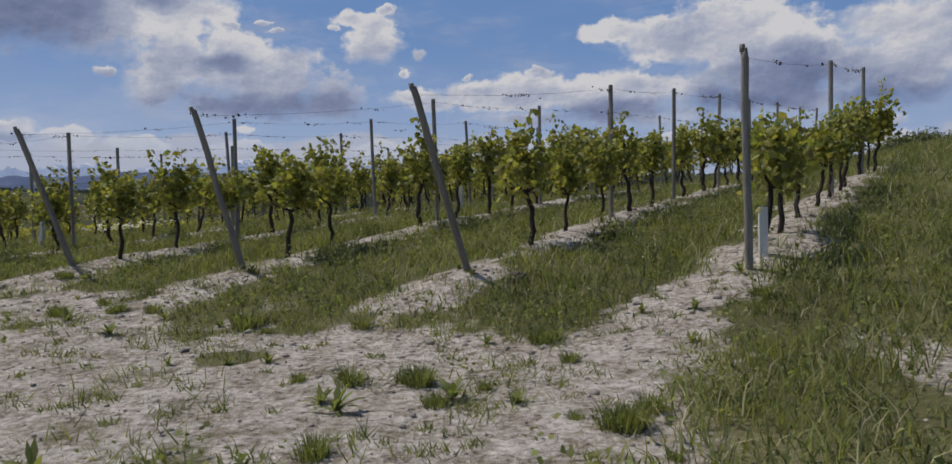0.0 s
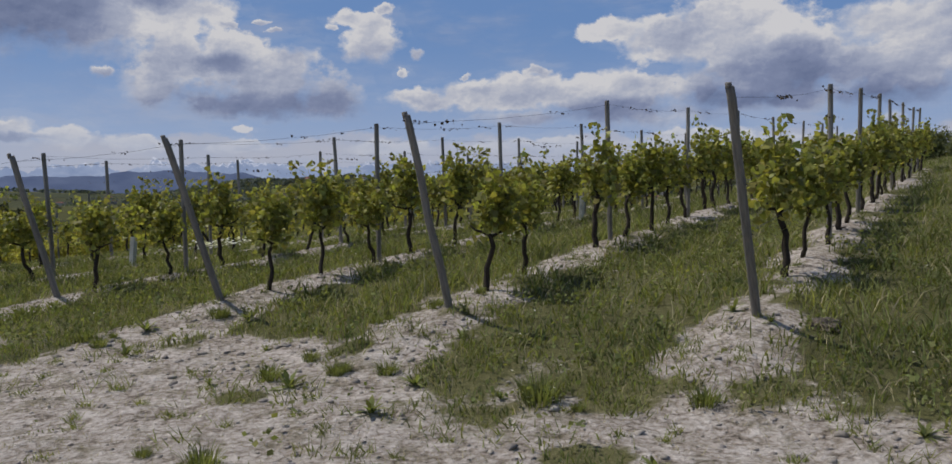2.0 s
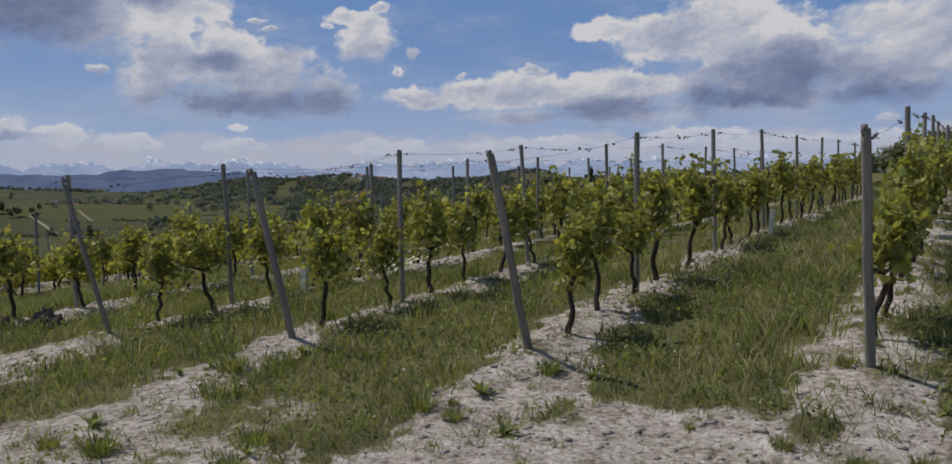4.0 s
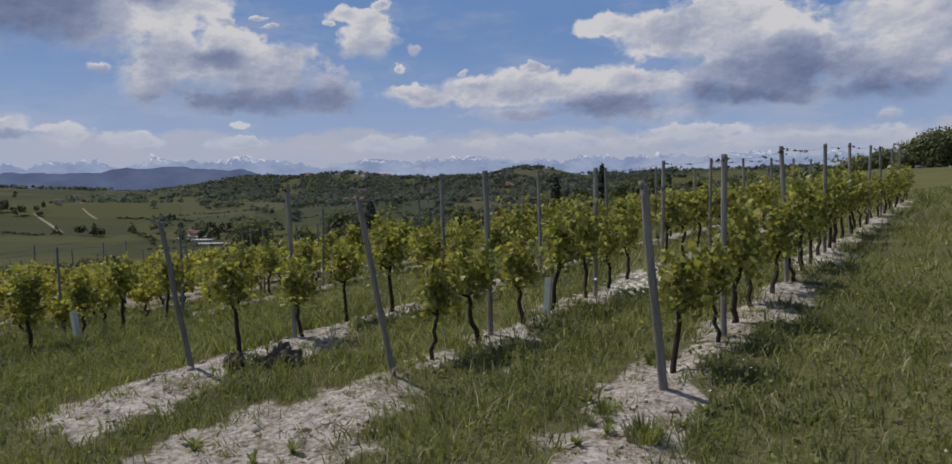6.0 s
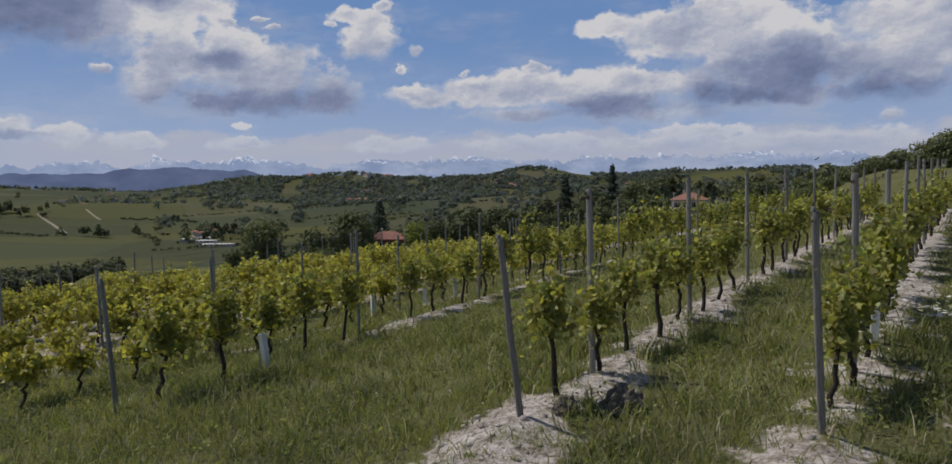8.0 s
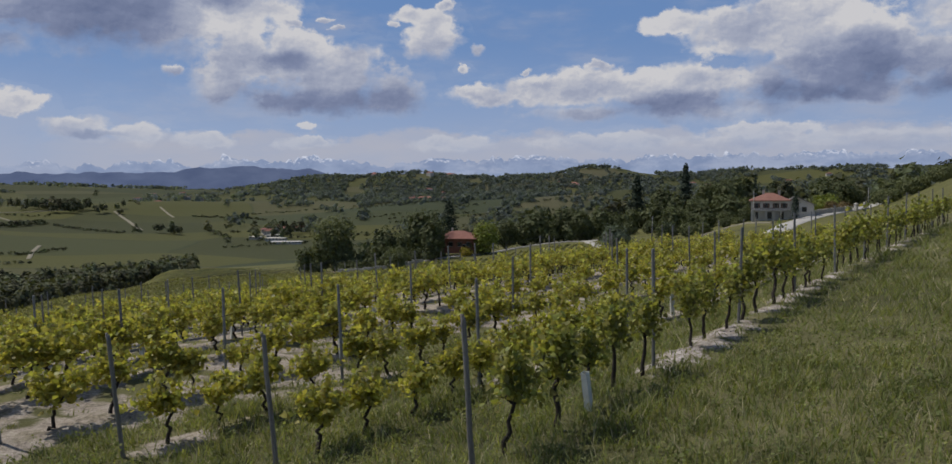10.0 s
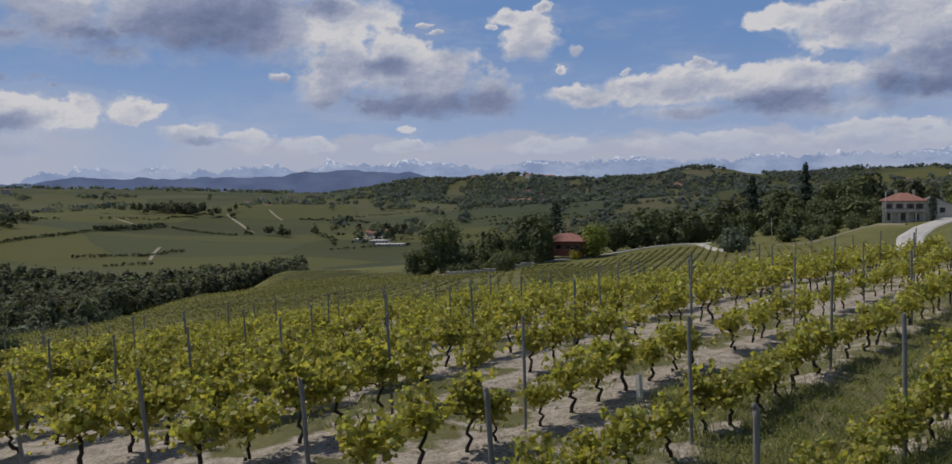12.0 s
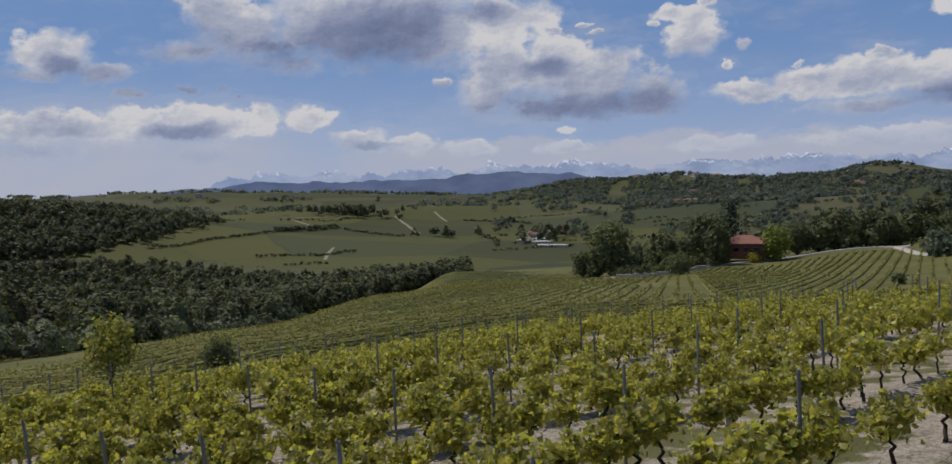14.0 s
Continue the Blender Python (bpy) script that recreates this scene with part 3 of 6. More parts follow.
def grass_cover(s, r):
    """1 on turf, 0 on bare soil."""
    r0 = row_start(s)
    near = np.argmin(np.abs(s[..., None] - ROWS_S), axis=-1)
    gap = np.abs(s - ROWS_S[near])
    wob = fbm(s * 1.3, r * 1.3, 3, 4)
    crumb = fbm(s * 4.1, r * 4.1, 13, 4)
    patch = fbm(s * 0.5 + 7, r * 0.5, 8, 4)
    before = step(r0 - r, -0.5, 2.5)
    width = np.array([0.55, 0.42, 0.38, 0.36, 0.38, 0.50, 0.42] + [0.22] * 3 + [0.48] * 14)[near] + 0.50 * before * (s < 24) - (0.20 + 0.55 * before) * step(3.1 - s, 0.0, 0.4)
    fray = 1.2 * (wob - 0.5) + 1.2 * (crumb - 0.5)
    strip = 1 - step(gap, width - 0.30 + fray, width + 0.12 + fray)
    reach = np.interp(s, [14, 18.6, 21, 24], [5.4, 4.4, 1.8, 1.0])
    tongue = step(r, r0 - reach - 1.2 + 3 * (patch - 0.5), r0 - reach + 1.0 + 3 * (patch - 0.5)) * (1 - step(r, row_end(s), row_end(s) + 1))
    strip = strip * (1 - (1 - step(r, 8.4, 10.2)) * (np.abs(s - 28.0) < 2.6))
    cover = 1 - strip * tongue * (s < 75) * (s > 2) * (0.75 + 0.5 * step(wob, 0.35, 0.6))
    # the trodden headland in front of the first rows
    bare = (1 - step(r, r0 - 3.0, r0 - 0.4)) * (1 - step(s, 13.0, 18.5)) * step(s, -4, 1.5) * step(r, -6, -3)
    head = 0.22 + 1.7 * (patch - 0.52) + 1.6 * (wob - 0.5) + 1.7 * (crumb - 0.5) + 0.62 * step(r - 2.2 * ((s > 9.4) & (s < 12.5)), r0 - 5.6, r0 - 2.5) * step(gap, 0.6, 1.2) + 1.05 * (1 - step(s, 1.2, 3.1)) - 0.30 * (1 - step(r, 2.5, 4.8)) * step(s, 1, 3) - 0.15 * step(s, 7, 9)
    cover = np.minimum(cover, 1 - bare * (1 - np.clip(head, 0, 1)))
    track = np.exp(-(((s + 3.2 - 0.02 * r) / 0.55) ** 2)) * step(r, 4, 8)
    cover = cover * (1 - 0.7 * track)
    # tilled alleys of the lower block, weedy in places
    tilled = step(s, 32.4, 35.4) * (1 - step(s, 74, 76)) * step(r, r0 - 2, r0) * (1 - step(r, row_end(s), row_end(s) + 2))
    cover = cover * (1 - tilled * step(0.60 - patch - 0.5 * (wob - 0.5) - 0.6 * (crumb - 0.5), 0, 0.16))
    # trodden soil in front of the rows, and clumps of grass left standing in it
    for sign, places in ((-1, BARE), (1, CLUMPS)):
        for cs, cr, ws, wr in places:
            cover = cover + sign * 1.1 * step(1.35 - np.hypot((s - cs) / ws, (r - cr) / wr) + 1.1 * (wob - 0.5) + 1.2 * (crumb - 0.5), 0.0, 0.5)
        cover = np.clip(cover, 0, 1)
    return cover


def link(name, mesh, mat=None, parent=None, label=""):
    ob = new(name, mesh)
    if mat:
        mesh.materials.append(mat)
    ob.parent = parent
    return tagged(ob, label)


class Shape:
    """Gathers points and faces of one mesh."""

    def __init__(self):
        self.v, self.f, self.n = [], [], 0

    def put(self, points, faces):
        points = np.asarray(points, float)
        self.v.append(points)
        self.f.extend([tuple(i + self.n for i in face) for face in faces])
        self.n += len(points)

    def box(self, lo, hi, m=None):
        p = np.array([(x, y, z) for x in (lo[0], hi[0]) for y in (lo[1], hi[1]) for z in (lo[2], hi[2])])
        self.put(p if m is None else p @ np.array(m.to_3x3()).T + np.array(m.translation), [(0, 1, 3, 2), (4, 6, 7, 5), (0, 4, 5, 1), (2, 3, 7, 6), (0, 2, 6, 4), (1, 5, 7, 3)])

    def tube(self, path, radii, sides=6, cap=True):
        path = np.asarray(path, float)
        ways = np.gradient(path, axis=0)
        ways /= np.linalg.norm(ways, axis=1)[:, None] + 1e-9
        ref = np.array([0.31, 0.95, 0.1])
        a = np.cross(ways, ref)
        a /= np.linalg.norm(a, axis=1)[:, None] + 1e-9
        b = np.cross(ways, a)
        ang = np.arange(sides) / sides * 2 * np.pi
        rad = np.broadcast_to(np.asarray(radii, float), (len(path),))
        pts = path[:, None] + rad[:, None, None] * (np.cos(ang)[None, :, None] * a[:, None] + np.sin(ang)[None, :, None] * b[:, None])
        faces = [(k * sides + i, k * sides + (i + 1) % sides, (k + 1) * sides + (i + 1) % sides, (k + 1) * sides + i) for k in range(len(path) - 1) for i in range(sides)]
        if cap:
            faces += [tuple(range(sides))[::-1], tuple((len(path) - 1) * sides + i for i in range(sides))]
        self.put(pts.reshape(-1, 3), faces)

    def points(self):
        return np.concatenate(self.v)

    def mesh(self, name, soft=False):
        me = bpy.data.meshes.new(name)
        me.from_pydata(self.points().tolist(), [], self.f)
        if soft:
            me.polygons.foreach_set("use_smooth", [True] * len(me.polygons))
        return me


def tri_mesh(name, points, faces):
    """A mesh from arrays: points (n, 3), triangles (m, 3)."""
    me = bpy.data.meshes.new(name)
    points, faces = np.asarray(points, np.float32), np.asarray(faces, np.int32)
    me.vertices.add(len(points))
    me.vertices.foreach_set("co", points.ravel())
    me.loops.add(faces.size)
    me.loops.foreach_set("vertex_index", faces.ravel())
    me.polygons.add(len(faces))
    me.polygons.foreach_set("loop_start", np.arange(0, faces.size, faces.shape[1], dtype=np.int32))
    me.update(calc_edges=True)
    return me


# ground: one sheet, fine near the camera's way and wide to the horizon
def build_ground():
    cx, cy = -14.0, 2.0
    rings = np.concatenate([np.linspace(0.0, 4.0, 14)[:-1], np.geomspace(4.0, 60, 190)[:-1], np.geomspace(60, 4950, 165)])
    heads = np.concatenate([np.arange(-92, 72, 0.55), np.arange(72, 268, 6.0)])
    a, d = np.meshgrid(np.radians(heads), rings)
    x, y = cx + d * np.sin(a), cy + d * np.cos(a)
    z = land(x.ravel(), y.ravel()).reshape(x.shape)
    nr, na = x.shape
    i, j = np.meshgrid(np.arange(nr - 1), np.arange(na), indexing="ij")
    k = (j + 1) % na
    quads = np.stack([i * na + j, (i + 1) * na + j, (i + 1) * na + k, i * na + k], -1).reshape(-1, 4)[:, ::-1]
    me = tri_mesh("ground", np.stack([x, y, z], -1).reshape(-1, 3), quads)
    me.polygons.foreach_set("use_smooth", np.ones(len(me.polygons), bool))
    s, r = to_sr(x.ravel(), y.ravel())
    hub = np.hypot(x.ravel() - HUB[0], y.ravel() - HUB[1])
    att = me.attributes.new("cover", "FLOAT", "POINT")
    att.data.foreach_set("value", grass_cover(s, r).astype(np.float32))
    att = me.attributes.new("lower", "FLOAT", "POINT")
    att.data.foreach_set("value", step(s, 24, 34).astype(np.float32))
    att = me.attributes.new("meadow", "FLOAT", "POINT")
    att.data.foreach_set("value", step(hub, 55, 90).astype(np.float32))
    att = me.attributes.new("farness", "FLOAT", "POINT")
    att.data.foreach_set("value", step(hub, 600, 800).astype(np.float32))
    return me


def ground_material():
    m = bpy.data.materials.new("vineyard_ground")
    m.use_nodes = True
    n = Nodes(m.node_tree)
    geo = n.add("ShaderNodeNewGeometry", out=0)
    cover, lower, farness, meadow = (n.add("ShaderNodeAttribute", out=2) for _ in range(4))
    cover.node.attribute_name, lower.node.attribute_name, farness.node.attribute_name, meadow.node.attribute_name = "cover", "lower", "farness", "meadow"
    big, mid, fine = n.noise(geo, 0.35, 4.0), n.noise(geo, 3.2, 6.0, 0.7), n.noise(geo, 17.0, 6.0, 0.75)
    crumbs = n.tree.nodes.new("ShaderNodeTexVoronoi")
    crumbs.inputs["Scale"].default_value, crumbs.inputs["Detail"].default_value = 16.0, 2.0
    n.tree.links.new(n.vec("ADD", geo, n.vec("MULTIPLY", n.noise(geo, 9.0, 3.0, out=1), (0.12, 0.12, 0.12))), crumbs.inputs["Vector"])
    soil_fac = n.math("ADD", n.math("MULTIPLY", mid, 0.45), n.math("MULTIPLY", fine, 0.45))
    soil_fac = n.math("ADD", soil_fac, n.math("MULTIPLY_ADD", crumbs.outputs["Distance"], -0.16, 0.175))
    pale = n.ramp(soil_fac, (0.35, (0.13, 0.108, 0.088)), (0.425, (0.34, 0.292, 0.248)), (0.49, (0.48, 0.430, 0.392)), (0.59, (0.68, 0.628, 0.592)))
    brown = n.ramp(soil_fac, (0.35, (0.15, 0.126, 0.106)), (0.48, (0.35, 0.304, 0.256)), (0.62, (0.56, 0.495, 0.425)))
    soil = n.mix(lower, pale, brown)
    turf = n.ramp(n.math("ADD", n.math("MULTIPLY", big, 0.5), n.math("MULTIPLY", fine, 0.5)), (0.36, (0.070, 0.072, 0.032)), (0.52, (0.140, 0.138, 0.060)), (0.66, (0.245, 0.222, 0.125)))
    edge = n.math("ADD", cover, n.math("MULTIPLY", n.math("SUBTRACT", n.noise(geo, 7.0, 7.0, 0.78), 0.5), 1.6))
    litter = n.math("MULTIPLY", smooth(n, n.noise(geo, 2.1, 7.0, 0.72), 0.50, 0.64), 0.58)
    soil = n.mix(litter, soil, n.ramp(fine, (0.4, (0.105, 0.100, 0.048)), (0.6, (0.27, 0.235, 0.16))))
    hay = n.ramp(n.math("ADD", n.math("MULTIPLY", big, 0.4), n.math("MULTIPLY", n.noise(geo, 0.05, 5.0, 0.6), 0.6)), (0.36, (0.092, 0.096, 0.032)), (0.64, (0.166, 0.158, 0.060)))
    turf = n.mix(meadow, turf, hay)
    near = n.mix(smooth(n, edge, 0.25, 0.78), soil, turf)
    turn = n.tree.nodes.new("ShaderNodeMapping")
    turn.inputs[2].default_value, turn.inputs[3].default_value = (0, 0, 0.5), (0.0036, 0.0050, 0.0)
    n.tree.links.new(n.vec("ADD", geo, n.vec("MULTIPLY", n.noise(geo, 0.006, 3.0, out=1), (45.0, 45.0, 0.0))), turn.inputs[0])
    cells, rims = n.tree.nodes.new("ShaderNodeTexVoronoi"), n.tree.nodes.new("ShaderNodeTexVoronoi")
    rims.feature = "DISTANCE_TO_EDGE"
    for cell in (cells, rims):
        cell.inputs["Scale"].default_value = 1.0
        n.tree.links.new(turn.outputs[0], cell.inputs["Vector"])
    dice = n.add("ShaderNodeSeparateColor", cells.outputs["Color"]).node
    field = n.ramp(dice.outputs[0], (0.0, (0.050, 0.054, 0.025)), (0.22, (0.080, 0.081, 0.029)), (0.45, (0.116, 0.111, 0.034)), (0.62, (0.056, 0.060, 0.028)), (0.72, (0.046, 0.060, 0.038)), (0.76, (0.096, 0.096, 0.035)), (0.96, (0.112, 0.100, 0.062)), (1.0, (0.076, 0.080, 0.036)))
    line = n.tree.nodes.new("ShaderNodeTexWave")
    line.inputs["Scale"].default_value, line.inputs["Distortion"].default_value = 60.0, 1.5
    n.tree.links.new(turn.outputs[0], line.inputs["Vector"])
    field = n.mix(n.math("MULTIPLY", line.outputs[1], 0.22), field, (0.055, 0.065, 0.03))
    field = n.mix(n.math("MULTIPLY", n.noise(geo, 0.03, 6.0, 0.7), 0.55), field, (0.068, 0.076, 0.030))
    field = n.mix(n.math("MULTIPLY", smooth(n, n.math("ADD", rims.outputs["Distance"], n.math("MULTIPLY", n.noise(geo, 0.02, 4.0, 0.7), 0.05)), 0.040, 0.022), 0.6), field, (0.045, 0.058, 0.03))
    col = n.mix(farness, near, field)
    b = n.tree.nodes.new("ShaderNodeBsdfPrincipled")
    n.tree.links.new(col, b.inputs["Base Color"])
    b.inputs["Roughness"].default_value, b.inputs["Specular IOR Level"].default_value = 0.95, 0.15
    node = n.tree.nodes.new("ShaderNodeBump")
    node.inputs["Strength"].default_value, node.inputs["Distance"].default_value = 1.0, 0.07
    n.tree.links.new(soil_fac, node.inputs["Height"])
    n.tree.links.new(node.outputs[0], b.inputs["Normal"])
    n.add("ShaderNodeOutputMaterial", b.outputs[0])
    return m


ground = tagged(link("ground", build_ground(), ground_material()), "grassy hillside with bare pale soil strips under the vine rows", "ground", kind="structure")


def at_ground(s, r):
    x, y = to_xy(s, r)
    return float(x), float(y), float(land(x, y)[0])

# ---- the vineyard ----
rng = np.random.default_rng(11)
LEAF_RIM = np.array([(0.0, -0.28), (0.42, -0.42), (0.50, 0.06), (0.30, 0.30), (0.0, 0.62), (-0.30, 0.30), (-0.50, 0.06), (-0.42, -0.42)])


def leaves(centres, size, up=0.35, rim=LEAF_RIM, fold=0.18, gen=rng):
    """Lobed leaves, each a shallow fan, at the given centres: points and triangles."""
    n, k = len(centres), len(rim)
    nor = gen.normal(size=(n, 3)) + (0, 0, up)
    nor /= np.linalg.norm(nor, axis=1)[:, None]
    a = np.cross(nor, gen.normal(size=(n, 3)))
    a /= np.linalg.norm(a, axis=1)[:, None]
    b = np.cross(nor, a)
    sz = size * gen.uniform(0.65, 1.25, (n, 1, 1))
    pts = centres[:, None] + sz * (rim[None, :, :1] * a[:, None] + rim[None, :, 1:] * b[:, None] - fold * np.abs(rim[None, :, :1]) * nor[:, None])
    mid = centres[:, None]
    pts = np.concatenate([mid, pts], 1).reshape(-1, 3)
    base = (np.arange(n) * (k + 1))[:, None, None]
    fan = np.array([(0, 1 + i, 1 + (i + 1) % k) for i in range(k)])[None]
    return pts, (base + fan).reshape(-1, 3)


def folded_leaves(centres, size, up, gen, fold=0.22):
    """Leaves of two halves folded along the midrib: points and quads."""
    n = len(centres)
    nor = gen.normal(size=(n, 3)) + (0, 0, up)
    nor /= np.linalg.norm(nor, axis=1)[:, None]
    a = np.cross(nor, gen.normal(size=(n, 3)))
    a /= np.linalg.norm(a, axis=1)[:, None]
    b = np.cross(nor, a)
    rim = np.array([(0.0, -0.30), (0.50, -0.34), (0.40, 0.26), (0.0, 0.62), (-0.40, 0.26), (-0.50, -0.34)])
    sz = size * gen.uniform(0.65, 1.25, (n, 1, 1))
    pts = centres[:, None] + sz * (rim[None, :, :1] * a[:, None] + rim[None, :, 1:] * b[:, None] - fold * np.abs(rim[None, :, :1]) * nor[:, None])
    return pts.reshape(-1, 3), (np.arange(n)[:, None, None] * 6 + np.array([(0, 1, 2, 3), (3, 4, 5, 0)])[None]).reshape(-1, 4)


def cards(centres, size, up, gen, facing=None):
    """Plain leaf clumps for far foliage: uneven four-cornered flakes; facing: where each looks out of its crown."""
    n = len(centres)
    nor = gen.normal(size=(n, 3)) * (1.0 if facing is None else 0.45) + (0, 0, up)
    if facing is not None:
        nor = nor + facing
    nor /= np.linalg.norm(nor, axis=1)[:, None]
    a = np.cross(nor, gen.normal(size=(n, 3)))
    a /= np.linalg.norm(a, axis=1)[:, None]
    b = np.cross(nor, a)
    rim = np.array([(0.0, -0.5), (0.45, 0.02), (0.04, 0.52), (-0.4, -0.05)])
    sz = np.asarray(size).reshape(-1, 1, 1) * gen.uniform(0.6, 1.3, (n, 1, 1))
    pts = centres[:, None] + sz * (rim[None, :, :1] * gen.uniform(0.7, 1.3, (n, 4, 1)) * a[:, None] + rim[None, :, 1:] * b[:, None])
    return pts.reshape(-1, 3), np.arange(4 * n).reshape(-1, 4)


def flakes(centres, size, gen, facing, up=0.15):
    """Three-cornered leaf clumps for woods far off, each looking out of its crown."""
    n = len(centres)
    nor = gen.normal(size=(n, 3)) * 0.30 + (0, 0, up) + facing
    nor /= np.linalg.norm(nor, axis=1)[:, None]
    a = np.cross(nor, gen.normal(size=(n, 3)))
    a /= np.linalg.norm(a, axis=1)[:, None]
    b = np.cross(nor, a)
    rim = np.array([(-0.62, -0.40), (0.62, -0.36), (0.05, 0.72)])
    sz = np.asarray(size).reshape(-1, 1, 1) * gen.uniform(0.6, 1.3, (n, 1, 1))
    pts = centres[:, None] + sz * (rim[None, :, :1] * gen.uniform(0.7, 1.3, (n, 3, 1)) * a[:, None] + rim[None, :, 1:] * b[:, None])
    return pts.reshape(-1, 3), np.arange(3 * n).reshape(-1, 3)


def wiggle(a, b, n, amp, gen):
    t = np.linspace(0, 1, n)[:, None]
    path = np.asarray(a) * (1 - t) + np.asarray(b) * t
    off = gen.normal(size=(n, 3)) * amp
    off[0] = 0
    return path + off


def vine_shapes(seed, full, dense=True, lobed=True, low=False):
    """One vine along local x: trunk with arms, shoots, leaves and pale tip leaves. full: how much foliage it bears; low: a squat old vine with spreading shoots."""
    gen = np.random.default_rng(seed)
    wood = Shape()
    high = gen.uniform(0.48, 0.62) if low else gen.uniform(0.62, 0.76)
    head = np.array([gen.normal() * (0.16 if low else 0.09), gen.normal() * 0.06, high])
    path = wiggle((0, 0, -0.08), head, 7, 0.036 if low else 0.022, gen)
    wood.tube(path, np.linspace(0.040, 0.026, 7) * gen.uniform(0.85, 1.15), 6 if dense else 4)
    arms, canes = [], Shape()
    for side in (-1, 1):
        tip = head + (side * gen.uniform(0.20, 0.34), gen.normal() * 0.03, gen.uniform(0.04, 0.16))
        arm = Shape() if dense else wood
        arm.tube(wiggle(head - (0, 0, 0.03), tip, 5, 0.014, gen), np.linspace(0.022, 0.010, 5), 5 if dense else 3)
        arms.append(arm)
    spots, tips = [], []
    n_shoots = (21 if dense else 17) if low else (16 if dense else 13)
    for _ in range(n_shoots):
        foot = head + (gen.uniform(-0.30, 0.30), gen.normal() * 0.04, gen.uniform(0.0, 0.15))
        long = gen.uniform(0.34, 0.70) if low else gen.uniform(0.36, 0.70) * (1.5 if gen.random() < 0.16 else 1)
        top = foot + ((gen.normal() * 0.30, gen.normal() * 0.16, long * gen.uniform(0.15, 1.0)) if low else (gen.normal() * 0.10, gen.normal() * 0.08, long))
        stem = wiggle(foot, top, 6, 0.02, gen)
        if dense:
            canes.tube(stem[[0, 2, 5]], np.linspace(0.006, 0.003, 3), 3, False)
        per = int((23 if dense else 15) * full * long / 0.6) + 2
        t = gen.random(per) ** 0.9
        along = np.stack([np.interp(t, np.linspace(0, 1, 6), stem[:, c]) for c in range(3)], 1)
        spread = np.array((0.11, 0.12, 0.06)) * (1.2 - 0.75 * t[:, None])
        spots.append(along + gen.normal(size=(per, 3)) * spread)
        tips.append(top + gen.normal(size=(2, 3)) * 0.035)
    lower = head + gen.normal(size=(int(34 * full) if dense else int(26 * full), 3)) * (0.24, 0.13, 0.12) + (0, 0, 0.04)
    spots.append(lower)
    spots, tips = np.concatenate(spots), np.concatenate(tips)
    if dense and lobed:
        lv, lf = leaves(spots, 0.092, 0.5, LEAF_RIM, 0.22, gen)
    elif dense:
        lv, lf = folded_leaves(spots, 0.102 if low else 0.092, 0.5, gen)
    else:
        lv, lf = cards(spots, 0.128, 0.5, gen)
    tv, tf = folded_leaves(tips, 0.075, 0.4, gen, 0.3) if dense else cards(tips, 0.10, 0.4, gen)
    return wood, (lv, lf), (tv, tf), arms, canes


POSTS = {0: (14.0, 4.1), 1: (12.2, 3.3), 2: (11.65, 4.1), 3: (9.85, 4.02), 4: (8.6, 3.9), 5: (8.12, 3.55), 6: (7.3, 3.9), 7: (10.26, 4.4)}      # row: first line post, then their spacing


def row_plan():
    """Rows with posts and vines: distance along the row, whether a post stands there, which vine."""
    plan = []
    for k, s in enumerate(ROWS_S):
        r0, r1 = float(row_start(s)), float(row_end(s))
        first, apart = POSTS.get(k, (8.4 - 0.17 * (s - 36), 6.05))
        if k > 7:
            first -= 6.05 * math.floor((first - r0 - 2.0) / 6.05)
        posts = [r0] + list(np.arange(first, r1, apart))
        vines = np.arange(r0 + 0.75, r1, 1.12 if s < 25 else 1.0 if s < 37 else 0.92)
        plan.append((k, float(s), posts, vines))
    return plan


PLAN = row_plan()
VARIANTS = {}
for full in ("rich", "mid", "lean"):
    kinds = []
    for v in range(7):
        wood, (lv, lf), (tv, tf), arms, canes = vine_shapes(100 + v + (50 if full == "lean" else 0), 1.0, True, full == "rich", full == "lean")
        kinds.append([("trunk", wood.mesh("vine_trunk", True), M_BARK), ("arm", arms[0].mesh("vine_arm", True), M_BARK), ("arm", arms[1].mesh("vine_arm", True), M_BARK),
                      ("cane_growth", canes.mesh("vine_shoots"), M_YOUNG), ("foliage", tri_mesh("vine_foliage", lv, lf), M_OLDLEAF if full == "lean" else M_LEAF), ("young_growth", tri_mesh("vine_tips", tv, tf), M_YOUNG)])
        for _, me, mat in kinds[-1]:
            me.materials.append(mat)
    VARIANTS[full] = kinds
LIGHT = {}
for full in ("rich", "lean"):
    LIGHT[full] = [vine_shapes(300 + v, 1.0, False, low=full == "lean")[:3] for v in range(5)]

